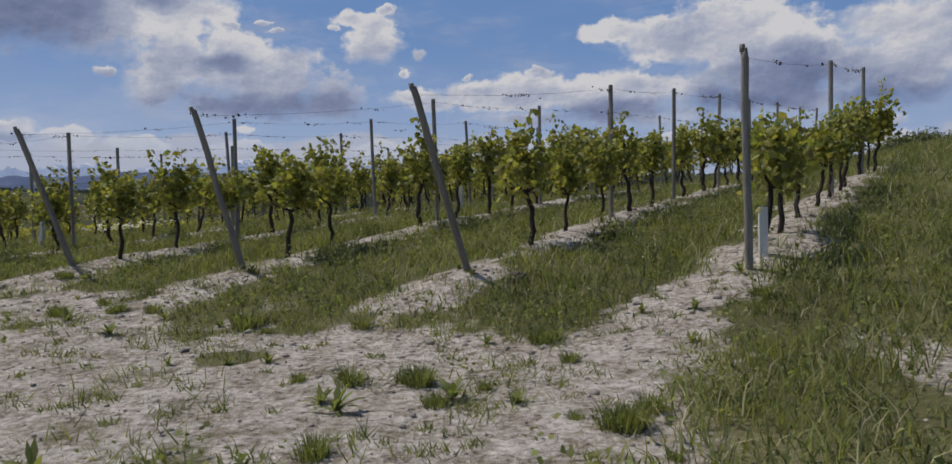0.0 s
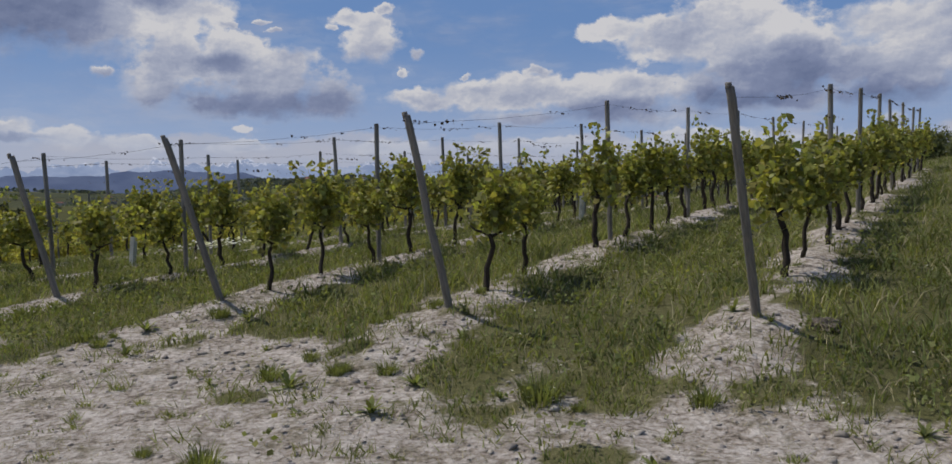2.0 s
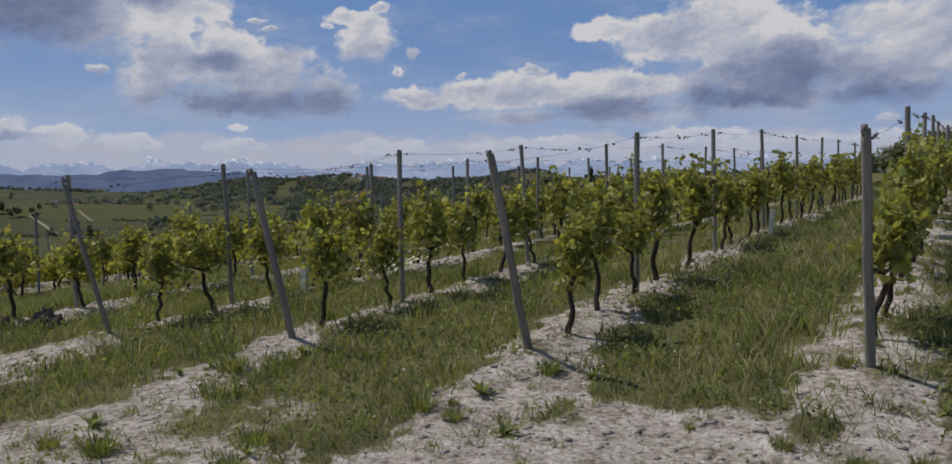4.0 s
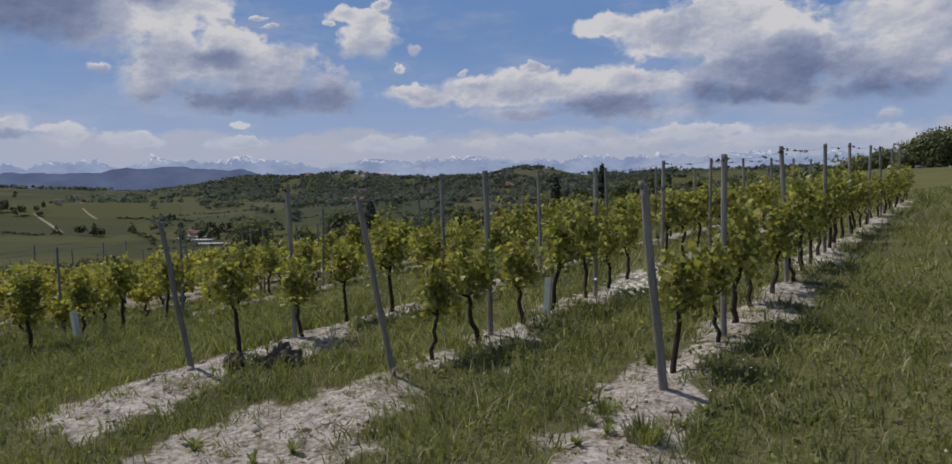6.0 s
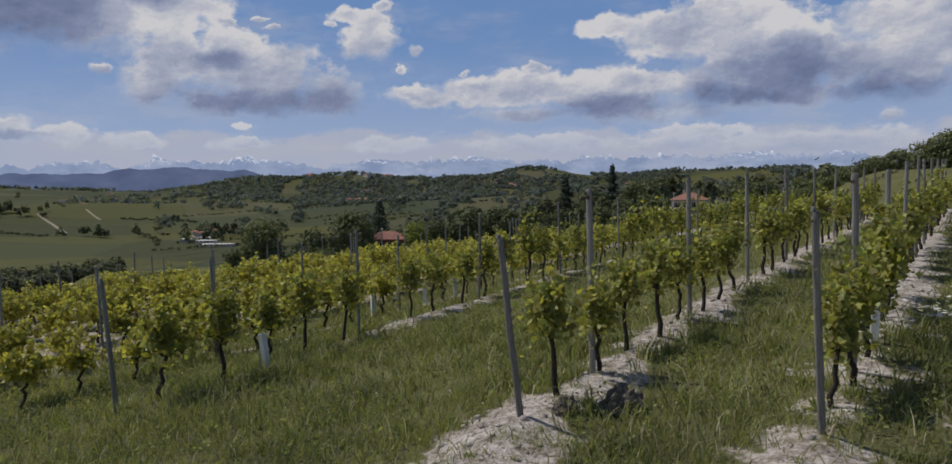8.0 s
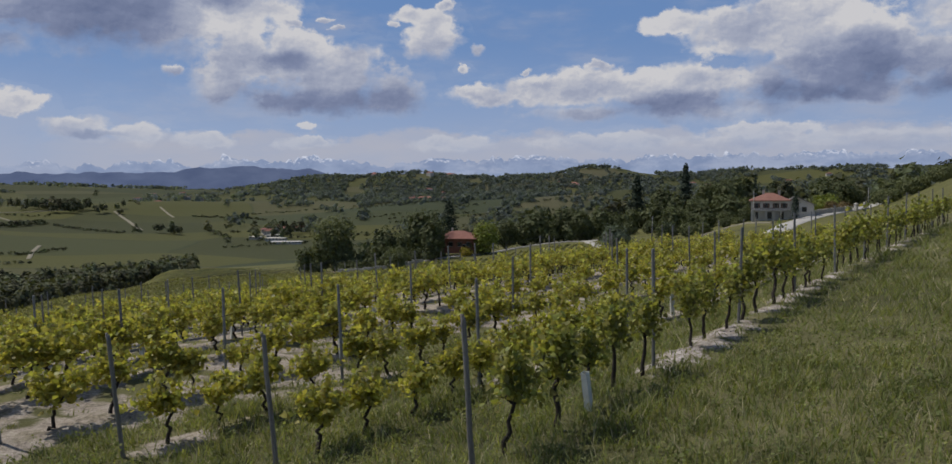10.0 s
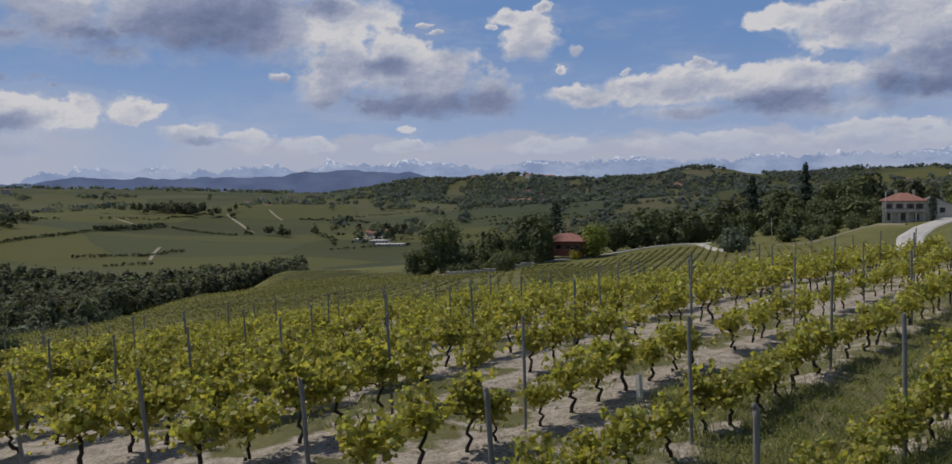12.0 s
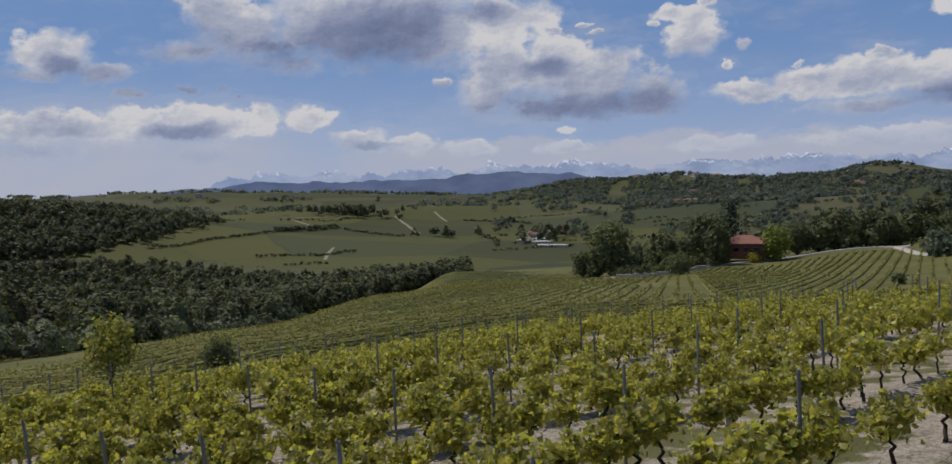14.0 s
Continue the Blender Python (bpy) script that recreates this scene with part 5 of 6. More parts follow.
def white_house():
    top = tagged(new("farmhouse"), "pale plastered two-storey farmhouse with a red tiled hip roof", "house")
    house_walls(top, M_PLASTER, (-7.5, -4.5), (4.5, 5.0), -1.5, 6.4)
    hip_roof(top, (-7.5, -4.5), (4.5, 5.0), 6.4, 2.4)
    sh = Shape()
    sh.put([(1.5, -3.0, -1.5), (12.3, -3.0, -1.5), (12.3, 8.0, -1.5), (1.5, 8.0, -1.5), (1.5, -3.0, 5.0), (12.3, -3.0, 5.0), (12.3, 8.0, 5.0), (1.5, 8.0, 5.0), (6.9, -3.0, 7.5), (6.9, 8.0, 7.5)],
           [(0, 1, 5, 8, 4), (1, 2, 6, 5), (2, 3, 7, 9, 6), (3, 0, 4, 7)])
    link("wall", sh.mesh("wall"), M_PLASTER, top)
    for side in (-1, 1):
        sh = Shape()
        edge = [(6.9, 7.62), (6.9 + side * 6.0, 4.84), (6.9 + side * 6.0, 4.62), (6.9, 7.40)]
        sh.put([(x, y, z) for y in (-3.7, 8.6) for x, z in edge], [(0, 1, 2, 3), (7, 6, 5, 4), (0, 4, 5, 1), (1, 5, 6, 2), (2, 6, 7, 3), (3, 7, 4, 0)])
        link("roof", sh.mesh("roof"), M_SLATE, top)
    opening(top, 9.3, -3.0, 2.6, 1.5, 1.5, "window", False)
    for x in (-5.6, -2.6, 0.4, 3.0):
        opening(top, x, -4.5, 3.9, 1.0, 1.5)
    for x in (-5.4, -1.6, 2.2):
        opening(top, x, -4.5, 0.2, 1.4, 2.3, "door", False)
    sh = Shape()
    sh.box((-7.5, -6.6, 3.0), (4.5, -4.5, 3.25))
    link("balcony", sh.mesh("balcony"), M_STONE, top)
    for x in np.linspace(-7.2, 4.2, 6):
        sh = Shape()
        sh.box((x - 0.22, -6.5, -1.5), (x + 0.22, -6.1, 3.0))
        link("pillar", sh.mesh("pillar"), M_PLASTER, top)
    sh = Shape()
    sh.box((-7.5, -6.6, 3.95), (4.5, -6.5, 4.05))
    for x in np.linspace(-7.4, 4.4, 40):
        sh.box((x - 0.03, -6.57, 3.25), (x + 0.03, -6.52, 3.95))
    link("railing", sh.mesh("railing"), M_SHUTTER, top)
    chimney(top, -3.5, 1.5, 8.2), chimney(top, 1.5, 0.5, 8.0)
    top.matrix_world = pose(56.5, 296, -10.0, 0, 0, -14)


def red_villa():
    top = tagged(new("villa"), "low red brick villa under a wide red tiled roof", "house")
    house_walls(top, M_BRICK, (-8.5, -5.5), (8.0, 6.0), -2.0, 4.3)
    hip_roof(top, (-8.5, -5.5), (8.0, 6.0), 4.3, 3.0, 1.4)
    for x in (-6.2, -2.4, 1.6, 5.4):
        opening(top, x, -5.5, 1.0, 1.6, 1.7)
    opening(top, 3.6, -5.5, -0.6, 1.2, 2.3, "door", False)
    chimney(top, -3.0, 0.5, 7.0)
    top.matrix_world = pose(-58, 360, -24.5, 0, 0, -8)


white_house()
red_villa()


def ribbon(name, points, wide, mat, label, category, lift=0.06, kind="structure", kerb=None):
    """A road or path draped over the land along a smooth line."""
    pts = np.array(points, float)
    t = np.arange(len(pts))
    tt = np.linspace(0, len(pts) - 1, 12 * len(pts))
    line = np.stack([np.interp(tt, t, pts[:, c]) for c in (0, 1)], 1)
    for _ in range(6):
        line[1:-1] = (line[:-2] + 2 * line[1:-1] + line[2:]) / 4
    way = np.gradient(line, axis=0)
    way /= np.linalg.norm(way, axis=1)[:, None]
    side = np.stack([way[:, 1], -way[:, 0]], 1)
    strips = np.linspace(-0.5, 0.5, 5)
    xy = line[:, None] + side[:, None] * strips[None, :, None] * wide
    z = np.repeat(land(line[:, 0], line[:, 1])[:, None], 5, 1) * 0.5 + land(xy[..., 0].ravel(), xy[..., 1].ravel()).reshape(xy.shape[:2]) * 0.5 + lift
    low = z - 1.2
    n = len(line)
    top = np.concatenate([xy, z[..., None]], -1)
    skirt = np.concatenate([xy[:, [0, 4]], low[:, [0, 4], None]], -1)
    allp = np.concatenate([top.reshape(-1, 3), skirt.reshape(-1, 3)])
    faces = [(i * 5 + j, i * 5 + j + 1, (i + 1) * 5 + j + 1, (i + 1) * 5 + j) for i in range(n - 1) for j in range(4)]
    b = n * 5
    faces += [(i * 5, (i + 1) * 5, b + (i + 1) * 2, b + i * 2) for i in range(n - 1)] + [(i * 5 + 4, b + i * 2 + 1, b + (i + 1) * 2 + 1, (i + 1) * 5 + 4) for i in range(n - 1)]
    sh = Shape()
    sh.put(allp, faces)
    return tagged(link(name, sh.mesh(name, True), mat), label, category, kind=kind)


ribbon("road", [(27, 180), (29, 195), (35, 217), (42, 242), (53, 266), (72, 294), (97, 333), (130, 372)], 7.0, M_GRAVEL, "pale gravel road curving up past the farmhouse", "road", 0.25)
ribbon("garden_path", [(-100, 338), (-74, 343), (-50, 356), (-30, 369), (-6, 373), (2, 368)], 2.6, M_STONE, "pale stone path along the top of the vineyard", "path", 0.4)
ribbon("bend_wall", [(-3, 366), (-2, 345), (-1, 322), (2, 303)], 3.0, M_STONE, "pale track along a low wall", "path", 0.4)

ribbon("villa_terrace", [(-112, 352), (-98, 347), (-84, 345), (-68, 350)], 13.0, M_TERRACE, "bare pale earth terrace below the villa garden", "terrace", 0.5)
ribbon("lane", [(18, 308), (24, 304), (35, 293), (44, 287), (52, 282)], 1.5, M_TRACK, "pale lane climbing to the farmhouse", "path", 0.35)
ribbon("lower_track", [(-127, 87), (-105, 75), (-87, 64), (-78, 55)], 1.3, M_TRACK, "pale dirt track across the lower slope", "path", 0.05)
for line, wd in (([(-788, 1416), (-713, 1322), (-617, 1176)], 9), ([(-735, 1481), (-664, 1384)], 7), ([(-930, 1282), (-838, 1224)], 8), ([(-568, 834), (-600, 890), (-628, 947)], 8), ([(-860, 1420), (-905, 1330), (-990, 1290)], 7), ([(-230, 860), (-160, 880), (-90, 900)], 7), ([(-420, 1130), (-380, 1060), (-330, 1010)], 6), ([(-1080, 900), (-1000, 930), (-940, 1010)], 8)):
    ribbon("field_track", line, wd * 0.55, M_TRACK, "pale dirt track between the valley fields", "path", 0.6)


def low_wall(line, high, label):
    """A thick pale wall with a coping, stepped down along the land."""
    top = tagged(new("garden_wall"), label, "wall")
    pts = np.array(line, float)
    for (x0, y0), (x1, y1) in zip(pts[:-1], pts[1:]):
        n = max(1, int(math.hypot(x1 - x0, y1 - y0) / 4))
        for k in range(n):
            ax, ay, bx, by = (x0 + (x1 - x0) * k / n, y0 + (y1 - y0) * k / n, x0 + (x1 - x0) * (k + 1) / n, y0 + (y1 - y0) * (k + 1) / n)
            z = float(land((ax + bx) / 2, (ay + by) / 2)[0])
            m = pose((ax + bx) / 2, (ay + by) / 2, z, 0, 0, math.degrees(math.atan2(by - ay, bx - ax)))
            half = math.hypot(bx - ax, by - ay) / 2
            sh = Shape()
            sh.box((-half, -0.18, -1.2), (half, 0.18, high), m)
            link("wall_section", sh.mesh("wall_section"), M_STONE, top)
            sh = Shape()
            sh.box((-half - 0.02, -0.26, high), (half + 0.02, 0.26, high + 0.12), m)
            link("coping", sh.mesh("coping"), M_PLASTER, top)


low_wall([(68, 295), (78, 304), (88, 313)], 1.7, "pale plastered wall along the farmhouse yard")
low_wall([(-106, 340), (-94, 334), (-84, 333), (-70, 338)], 1.5, "low pale stone wall of the villa terrace")
low_wall([(-97, 354), (-86, 353), (-74, 355)], 1.3, "pale stone wall of the upper villa terrace")
for x, y in ((90, 315), (95, 320)):
    sh = Shape()
    sh.box((-0.5, -0.5, -1), (0.5, 0.5, 2.4))
    sh.put([(-0.65, -0.65, 2.4), (0.65, -0.65, 2.4), (0.65, 0.65, 2.4), (-0.65, 0.65, 2.4), (0, 0, 2.9)], [(0, 1, 4), (1, 2, 4), (2, 3, 4), (3, 0, 4), (3, 2, 1, 0)])
    gate = tagged(link("gate_pillar", sh.mesh("gate_pillar"), M_PLASTER), "pale square gate pillar with a pointed cap", "pillar", "gate pillars")
    gate.matrix_world = pose(x, y, float(land(x, y)[0]), 0, 0, 40)


def pole(x, y, high):
    sh = Shape()
    sh.tube([(0, 0, -1), (0, 0, high * 0.5), (0, 0, high)], [0.16, 0.13, 0.10], 8)
    ob = tagged(link("utility_pole", sh.mesh("utility_pole", True), M_POLE), "pale concrete utility pole beside the road", "pole", "utility poles")
    ob.matrix_world = pose(x, y, float(land(x, y)[0]))
    arm = Shape()
    arm.box((-0.7, -0.06, high - 0.6), (0.7, 0.06, high - 0.5))
    link("crossarm", arm.mesh("crossarm"), M_POLE, ob)


pole(47.5, 287, 10), pole(98, 325, 8), pole(20, 330, 8)

# rows of vines on the slopes between the vineyard and the gardens
def slope_rows():
    """Low hedges of vines, in three plots that run their own ways."""
    gen = np.random.default_rng(5)
    pts, fcs, fuzz, n = [], [], [], 0
    for turn, lo, hi, near, far in ((ROW_AZ, -60, 12.5, 48, 120), (99.0, -60, -9.5, 120, 560), (84.0, -9.5, 12.5, 120, 350)):
        ux, uy = math.cos(radians(turn)), math.sin(radians(turn))
        nx, ny = -uy, ux
        for v in np.arange(-330, 470, 3.0):
            along = np.arange(-330, 620, 1.8)
            x, y = nx * v + ux * along + gen.normal(0, 0.04, len(along)) + HUB[0], ny * v + uy * along + HUB[1]
            s, r = to_sr(x, y)
            d, a = np.hypot(x - HUB[0], y - HUB[1]), np.degrees(np.arctan2(x - HUB[0], y - HUB[1]))
            lim = np.interp(a, [-62, -50, -42, -33, -25, -14, -6, 3, 9, 12.5], [115, 145, 225, 325, 555, 342, 322, 345, 285, 215])
            field = (s > 75.5) | (r > row_end(s) + 7)
            ok = field & (a > lo) & (a < hi) & (d < lim) & (d > near) & (d < far) & (fbm(x / 35, y / 35, 15, 2) > 0.22)
            if not ok.any():
                continue
            x, y, d, ok = x[ok], y[ok], d[ok], np.diff(along[ok], append=1e9) < 2.0
            z = land(x, y)
            h, wd = gen.uniform(0.5, 1.0, len(x)) * np.interp(d, [60, 160, 300], [0.6, 0.8, 1.05]) * (0.5 if turn > 90 else 0.62), gen.uniform(0.18, 0.30, len(x)) * np.interp(d, [60, 300], [0.8, 1.15])
            ring = [np.stack([x + nx * wd * k, y + ny * wd * k, z + h * q], 1) for k, q in ((-1, 0), (-0.8, 0.7), (0, 1), (0.8, 0.7), (1, 0))]
            pts.append(np.stack(ring, 1).reshape(-1, 3))
            i = np.where(ok[:-1] & (gen.random(len(x) - 1) < 0.95) & (d[:-1] > 75))[0]
            for q in range(4):
                fcs.append(n + np.stack([i * 5 + q, i * 5 + q + 1, (i + 1) * 5 + q + 1, (i + 1) * 5 + q], 1))
            n += 5 * len(x)
            many = np.where(d < 90, 16, np.where(d < 150, 8, np.where(d < 330, 5, 0)))
            at = np.repeat(np.stack([x, y, z + 0.5], 1), many, 0)
            off, slip = gen.normal(size=(len(at), 3)), gen.uniform(-0.9, 0.9, len(at))
            fuzz.append(at + np.stack([ux * slip + nx * 0.17 * off[:, 1], uy * slip + ny * 0.17 * off[:, 1], 0.26 * off[:, 2]], 1))
    pts, fcs = np.concatenate(pts), np.concatenate(fcs)
    used, back = np.unique(fcs, return_inverse=True)
    return pts[used], back.reshape(-1, 4), np.concatenate(fuzz)


gen = np.random.default_rng(6)
hedge_v, hedge_f, fuzz = slope_rows()
slope = tagged(new("slope_vineyard"), "fine rows of vines covering the lower slope", "vineyard", kind="stuff")
link("vine_ridge", tri_mesh("vine_ridge", hedge_v, hedge_f), M_VINEFAR, slope)
away = np.hypot(fuzz[:, 0] - HUB[0], fuzz[:, 1] - HUB[1])
fv, ff = cards(fuzz, 0.17 + 0.0011 * away, 1.4, gen)
link("foliage", tri_mesh("foliage", fv, ff), M_VINEFAR, slope)


# ---- woods, hedges and farms in the valley ----
def wood_clumps(places, high, wide, gen, per=48, fine=0.0):
    """Crowns of leaf clumps for woods too far off to tell single trees; fine: the nearest crowns, within about this distance, get more and smaller clumps."""
    z = land(places[:, 0], places[:, 1])
    n = len(places)
    away = np.hypot(places[:, 0] - HUB[0], places[:, 1] - HUB[1])
    many = np.clip(per * (fine / away) ** 1.6, 0.5 * per, 6 * per).astype(int) if fine else np.full(n, per)
    h, wd = high * gen.uniform(0.5, 1.3, n), wide * gen.uniform(0.65, 1.3, n)
    k = np.repeat(np.arange(n), many)
    d = gen.normal(size=(len(k), 3))
    d /= np.linalg.norm(d, axis=1)[:, None]
    d[:, 2] = np.where(d[:, 2] < -0.35, -d[:, 2], d[:, 2])
    lump = 1 + 0.30 * np.sin(d[:, :1] * 5 + d[:, 1:2] * 4 + d[:, 2:] * 4 + gen.uniform(0, 6, (n, 1))[k])
    taper = np.where(gen.random(n) < 0.25, 0.45, 0.0)[k]
    slim = 1 - taper * np.clip(d[:, 2], -0.3, 1)
    mid = np.stack([places[:, 0], places[:, 1], z + h * 0.5], 1)
    reach = np.stack([wd[k] * 0.5 * slim, wd[k] * 0.5 * slim, h[k] * 0.52], 1)
    pts = mid[k] + d * gen.uniform(0.74, 1.05, (len(k), 1)) * lump * reach
    tones = (gen.random(n) ** 1.3)[k]
    size = 1.75 * np.sqrt(high * wide / many)[k]
    return [flakes(pts, size, gen, d)], np.repeat(tones, 3)


def wood(name, clumps, mat, label, category):
    """One wood as a whole, with a tone of its own for each crown."""
    ob = tagged(merged(name, clumps[0], mat), label, category, kind="stuff")
    tones = ob.data.attributes.new("tone", "FLOAT", "POINT")
    tones.data.foreach_set("value", clumps[1].astype(np.float32))


def polar(a, d):
    a = np.radians(a)
    return np.stack([HUB[0] + d * np.sin(a), HUB[1] + d * np.cos(a)], 1)


gen = np.random.default_rng(8)
n = 4300
a = gen.uniform(-66, -24, n)
edge = np.interp(a, [-66, -50, -42, -33, -26, -20], [200, 230, 330, 480, 640, 800])
far_edge = np.interp(a, [-66, -46, -40, -36, -33, -26, -20], [980, 960, 860, 790, 760, 790, 830])
valley = polar(a, edge + (far_edge - edge) * gen.random(n) ** 0.85)
wood("valley_wood", wood_clumps(valley, 12.5, 8.5, gen, 95, 420), M_WOODS, "dense dark green wood filling the valley", "wood")
n = 2700
d = gen.uniform(1030, 1440, n)
a = -64 + (np.interp(d, [1030, 1110, 1220, 1440], [-49.5, -45.5, -42.5, -40.5]) + gen.normal(0, 0.6, n) + 64) * gen.random(n)
wood("hill_wood", wood_clumps(polar(a, d), 14, 10, gen, 46), M_WOODS, "dark wooded hill beyond the valley", "wood")
n = 260
a, d = gen.uniform(-60, -36, n), gen.uniform(180, 330, n)
edge = np.interp(a, [-62, -52, -44, -36], [170, 190, 270, 405])
wood("wood_edge", wood_clumps(polar(a, edge + gen.uniform(10, 60, n)), 6, 7, gen, 150), M_EDGE, "pale green shrubs along the edge of the wood", "shrubs")
n = 11000
a = gen.uniform(-22, 32, n)
d = gen.uniform(2150, 3000, n)
keep = fbm(a * 0.6, d / 160, 77, 3) > 0.36 + 0.10 * (a > 0) + 0.34 * step(-a, 12.5, 20)
wood("ridge_wood", wood_clumps(polar(a[keep], d[keep]), 10, 12, gen, 14), M_HAZEWOOD, "far dark woods over the hill ridge", "wood")
n = 7500
a, d = gen.uniform(-22, 32, n), gen.uniform(1150, 2250, n)
keep = fbm(a * 0.8, d / 110, 87, 3) > 0.50 - 0.05 * step(a, -12, 0) + 0.22 * step(-a, 12.5, 20)
wood("slope_wood", wood_clumps(polar(a[keep], d[keep]), 9, 10, gen, 14), M_HAZEWOOD, "patches of wood over the far slopes", "wood")
n = 3200
a, d = gen.uniform(-62, -16, n), gen.uniform(1950, 4300, n)
keep = fbm(a * 0.35, d / 170, 89, 3) > 0.50
wood("plain_wood", wood_clumps(polar(a[keep], d[keep]), 9, 26, gen, 10), M_HAZEWOOD, "far dark strips of wood on the plain", "wood")
hedges = []
for _ in range(150):
    a0, d0 = gen.uniform(-58, 24), 950 * (2500 / 950) ** gen.random()
    if a0 < -26 and d0 < 1500:
        continue
    turn, long = gen.choice([0.55, 2.1], p=[0.75, 0.25]) + gen.normal() * 0.08, gen.uniform(40, 190)
    m = int(long / 9) + 2
    q = np.linspace(0, long, m)[:, None] * np.array([[math.cos(turn), math.sin(turn)]]) + polar(np.array([a0]), np.array([d0]))
    hedges.append(q + gen.normal(size=q.shape) * 2.5)
for line in ([(-776, 771), (-767, 810), (-774, 877), (-782, 939), (-804, 1063)], [(-651, 816), (-632, 846), (-598, 864), (-578, 918)], [(-581, 775), (-545, 801)], [(-789, 1231), (-692, 1162), (-622, 1131)], [(-520, 1180), (-450, 1080), (-420, 1010)], [(-480, 1320), (-560, 1380), (-640, 1400)]):
    for (x0, y0), (x1, y1) in zip(line[:-1], line[1:]):
        m = int(math.hypot(x1 - x0, y1 - y0) / 5) + 1
        hedges.append(np.linspace((x0, y0), (x1, y1), m) + gen.normal(size=(m, 2)) * 1.2)
thick = np.concatenate([np.linspace((-812, 1070), (-812, 1245), 60) + gen.normal(size=(60, 2)) * 5])
wood("tall_hedge", wood_clumps(thick, 7, 9, gen, 30), M_WOODS, "long dark clipped hedge between valley fields", "hedge")
wood("hedgerows", wood_clumps(np.concatenate(hedges), 3.4, 6.5, gen, 16), M_WOODS, "dark hedgerows between the valley fields", "hedges")
n = 230
a, d = gen.uniform(-13, 26, n), gen.uniform(430, 1000, n)
wood("middle_wood", wood_clumps(polar(a, d), 13, 13, gen, 70), M_WOODS, "trees on the slopes behind the gardens", "trees")


farm_trees = np.array([(-890 + gen.normal() * 48, 1400 + gen.normal() * 30) for _ in range(70)] + [(-395 + gen.normal() * 40, 1130 + gen.normal() * 45) for _ in range(26)] + [(-560 + gen.normal() * 16, 1130 + gen.normal() * 16) for _ in range(8)])
wood("farm_trees", wood_clumps(farm_trees, 16, 11, gen, 50), M_WOODS, "dark trees round the far farms", "trees")


def farm(x, y, wide, deep, high, turn, wall, label="far farm building with a red tiled roof", roof=None):
    top = tagged(new("farm_building"), label, "house", "far farms")
    house_walls(top, wall, (-wide / 2, -deep / 2), (wide / 2, deep / 2), -3, high)
    hip_roof(top, (-wide / 2, -deep / 2), (wide / 2, deep / 2), high, deep * (0.25 if roof is None else 0.1), 0.7, roof)
    for wx in np.linspace(-wide / 2 + 2, wide / 2 - 2, max(2, int(wide / 4))):
        opening(top, wx, -deep / 2, high * 0.45, 1.2, 1.6, "window", False)
    top.matrix_world = pose(x, y, float(land(x, y)[0]), 0, 0, turn)


for x, y, wd, dp, hg, tn, wl in ((-395, 1110, 24, 12, 6, 55, M_PLASTER), (-395, 1150, 20, 10, 6, 10, M_PLASTER), (-418, 1140, 14, 9, 5, -15, M_STONE), (-372, 1160, 16, 10, 6, 30, M_PLASTER), (-405, 1172, 18, 10, 6, 5, M_PLASTER),
                                 (-930, 1450, 36, 14, 8, 15, M_PLASTER), (-905, 1470, 22, 12, 7, -10, M_PLASTER), (-300, 1900, 60, 18, 7, 4, M_STONE), (-260, 1880, 36, 16, 7, 0, M_BRICK),
                                 (-560, 2560, 24, 14, 10, 0, M_PLASTER), (-390, 2600, 22, 14, 10, 8, M_PLASTER), (-330, 2640, 34, 16, 10, 3, M_STONE), (-1760, 1980, 30, 18, 9, 0, M_STONE), (60, 2500, 26, 14, 8, 3, M_PLASTER)):
    farm(x, y, wd, dp, hg, tn - 50, wl)
for x, y, wd, dp, hg, tn in ((-368, 1040, 26, 10, 4, 0), (-345, 1008, 40, 9, 3.0, 4), (-382, 1075, 18, 9, 4, -8), (-402, 1060, 16, 8, 3.5, 5), (-1859, 1473, 30, 12, 6, -40)):
    farm(x, y, wd, dp, hg, tn, M_PLASTER, "low pale shed with a whitish flat roof", M_PLASTER)
for k in range(26):
    p = polar(np.array([gen.choice([-29.0, -24.5, -12.0, -9.0, 2.0, 10.0, 17.0]) + gen.normal() * 1.3]), np.array([gen.uniform(1750, 2600)]))[0]
    farm(float(p[0]), float(p[1]), gen.uniform(12, 22), gen.uniform(8, 12), gen.uniform(6, 9), gen.uniform(-40, 40), M_PLASTER if gen.random() < 0.7 else M_STONE)


# ---- far hills and snowy mountains ----
def ridge(name, dist, heads, crest, foot, mat, label):
    """A far range: a wavy wall of hills with folds, standing on the plain."""
    a = np.radians(np.asarray(heads))
    rows = []
    depth = np.linspace(0, 1, 9)
    for q in depth:
        fold = 60 * (fbm(np.asarray(heads) * 1.3, np.full(len(heads), q * 6), 61, 3) - 0.5) * np.sin(np.pi * q)
        dd = dist + 260 * q + fold
        z = foot + (crest - foot) * (q ** 0.8) * (1 + 0.25 * (fbm(np.asarray(heads) * 2.5, np.full(len(heads), q * 9), 67, 4) - 0.5) * (1 - q))
        rows.append(np.stack([HUB[0] + dd * np.sin(a), HUB[1] + dd * np.cos(a), z], 1))
    m = len(heads)
    faces = [(i * m + j, i * m + j + 1, (i + 1) * m + j + 1, (i + 1) * m + j) for i in range(8) for j in range(m - 1)]
    sh = Shape()
    sh.put(np.concatenate(rows), faces)
    return tagged(link(name, sh.mesh(name, True), mat), label, "mountains", kind="structure")


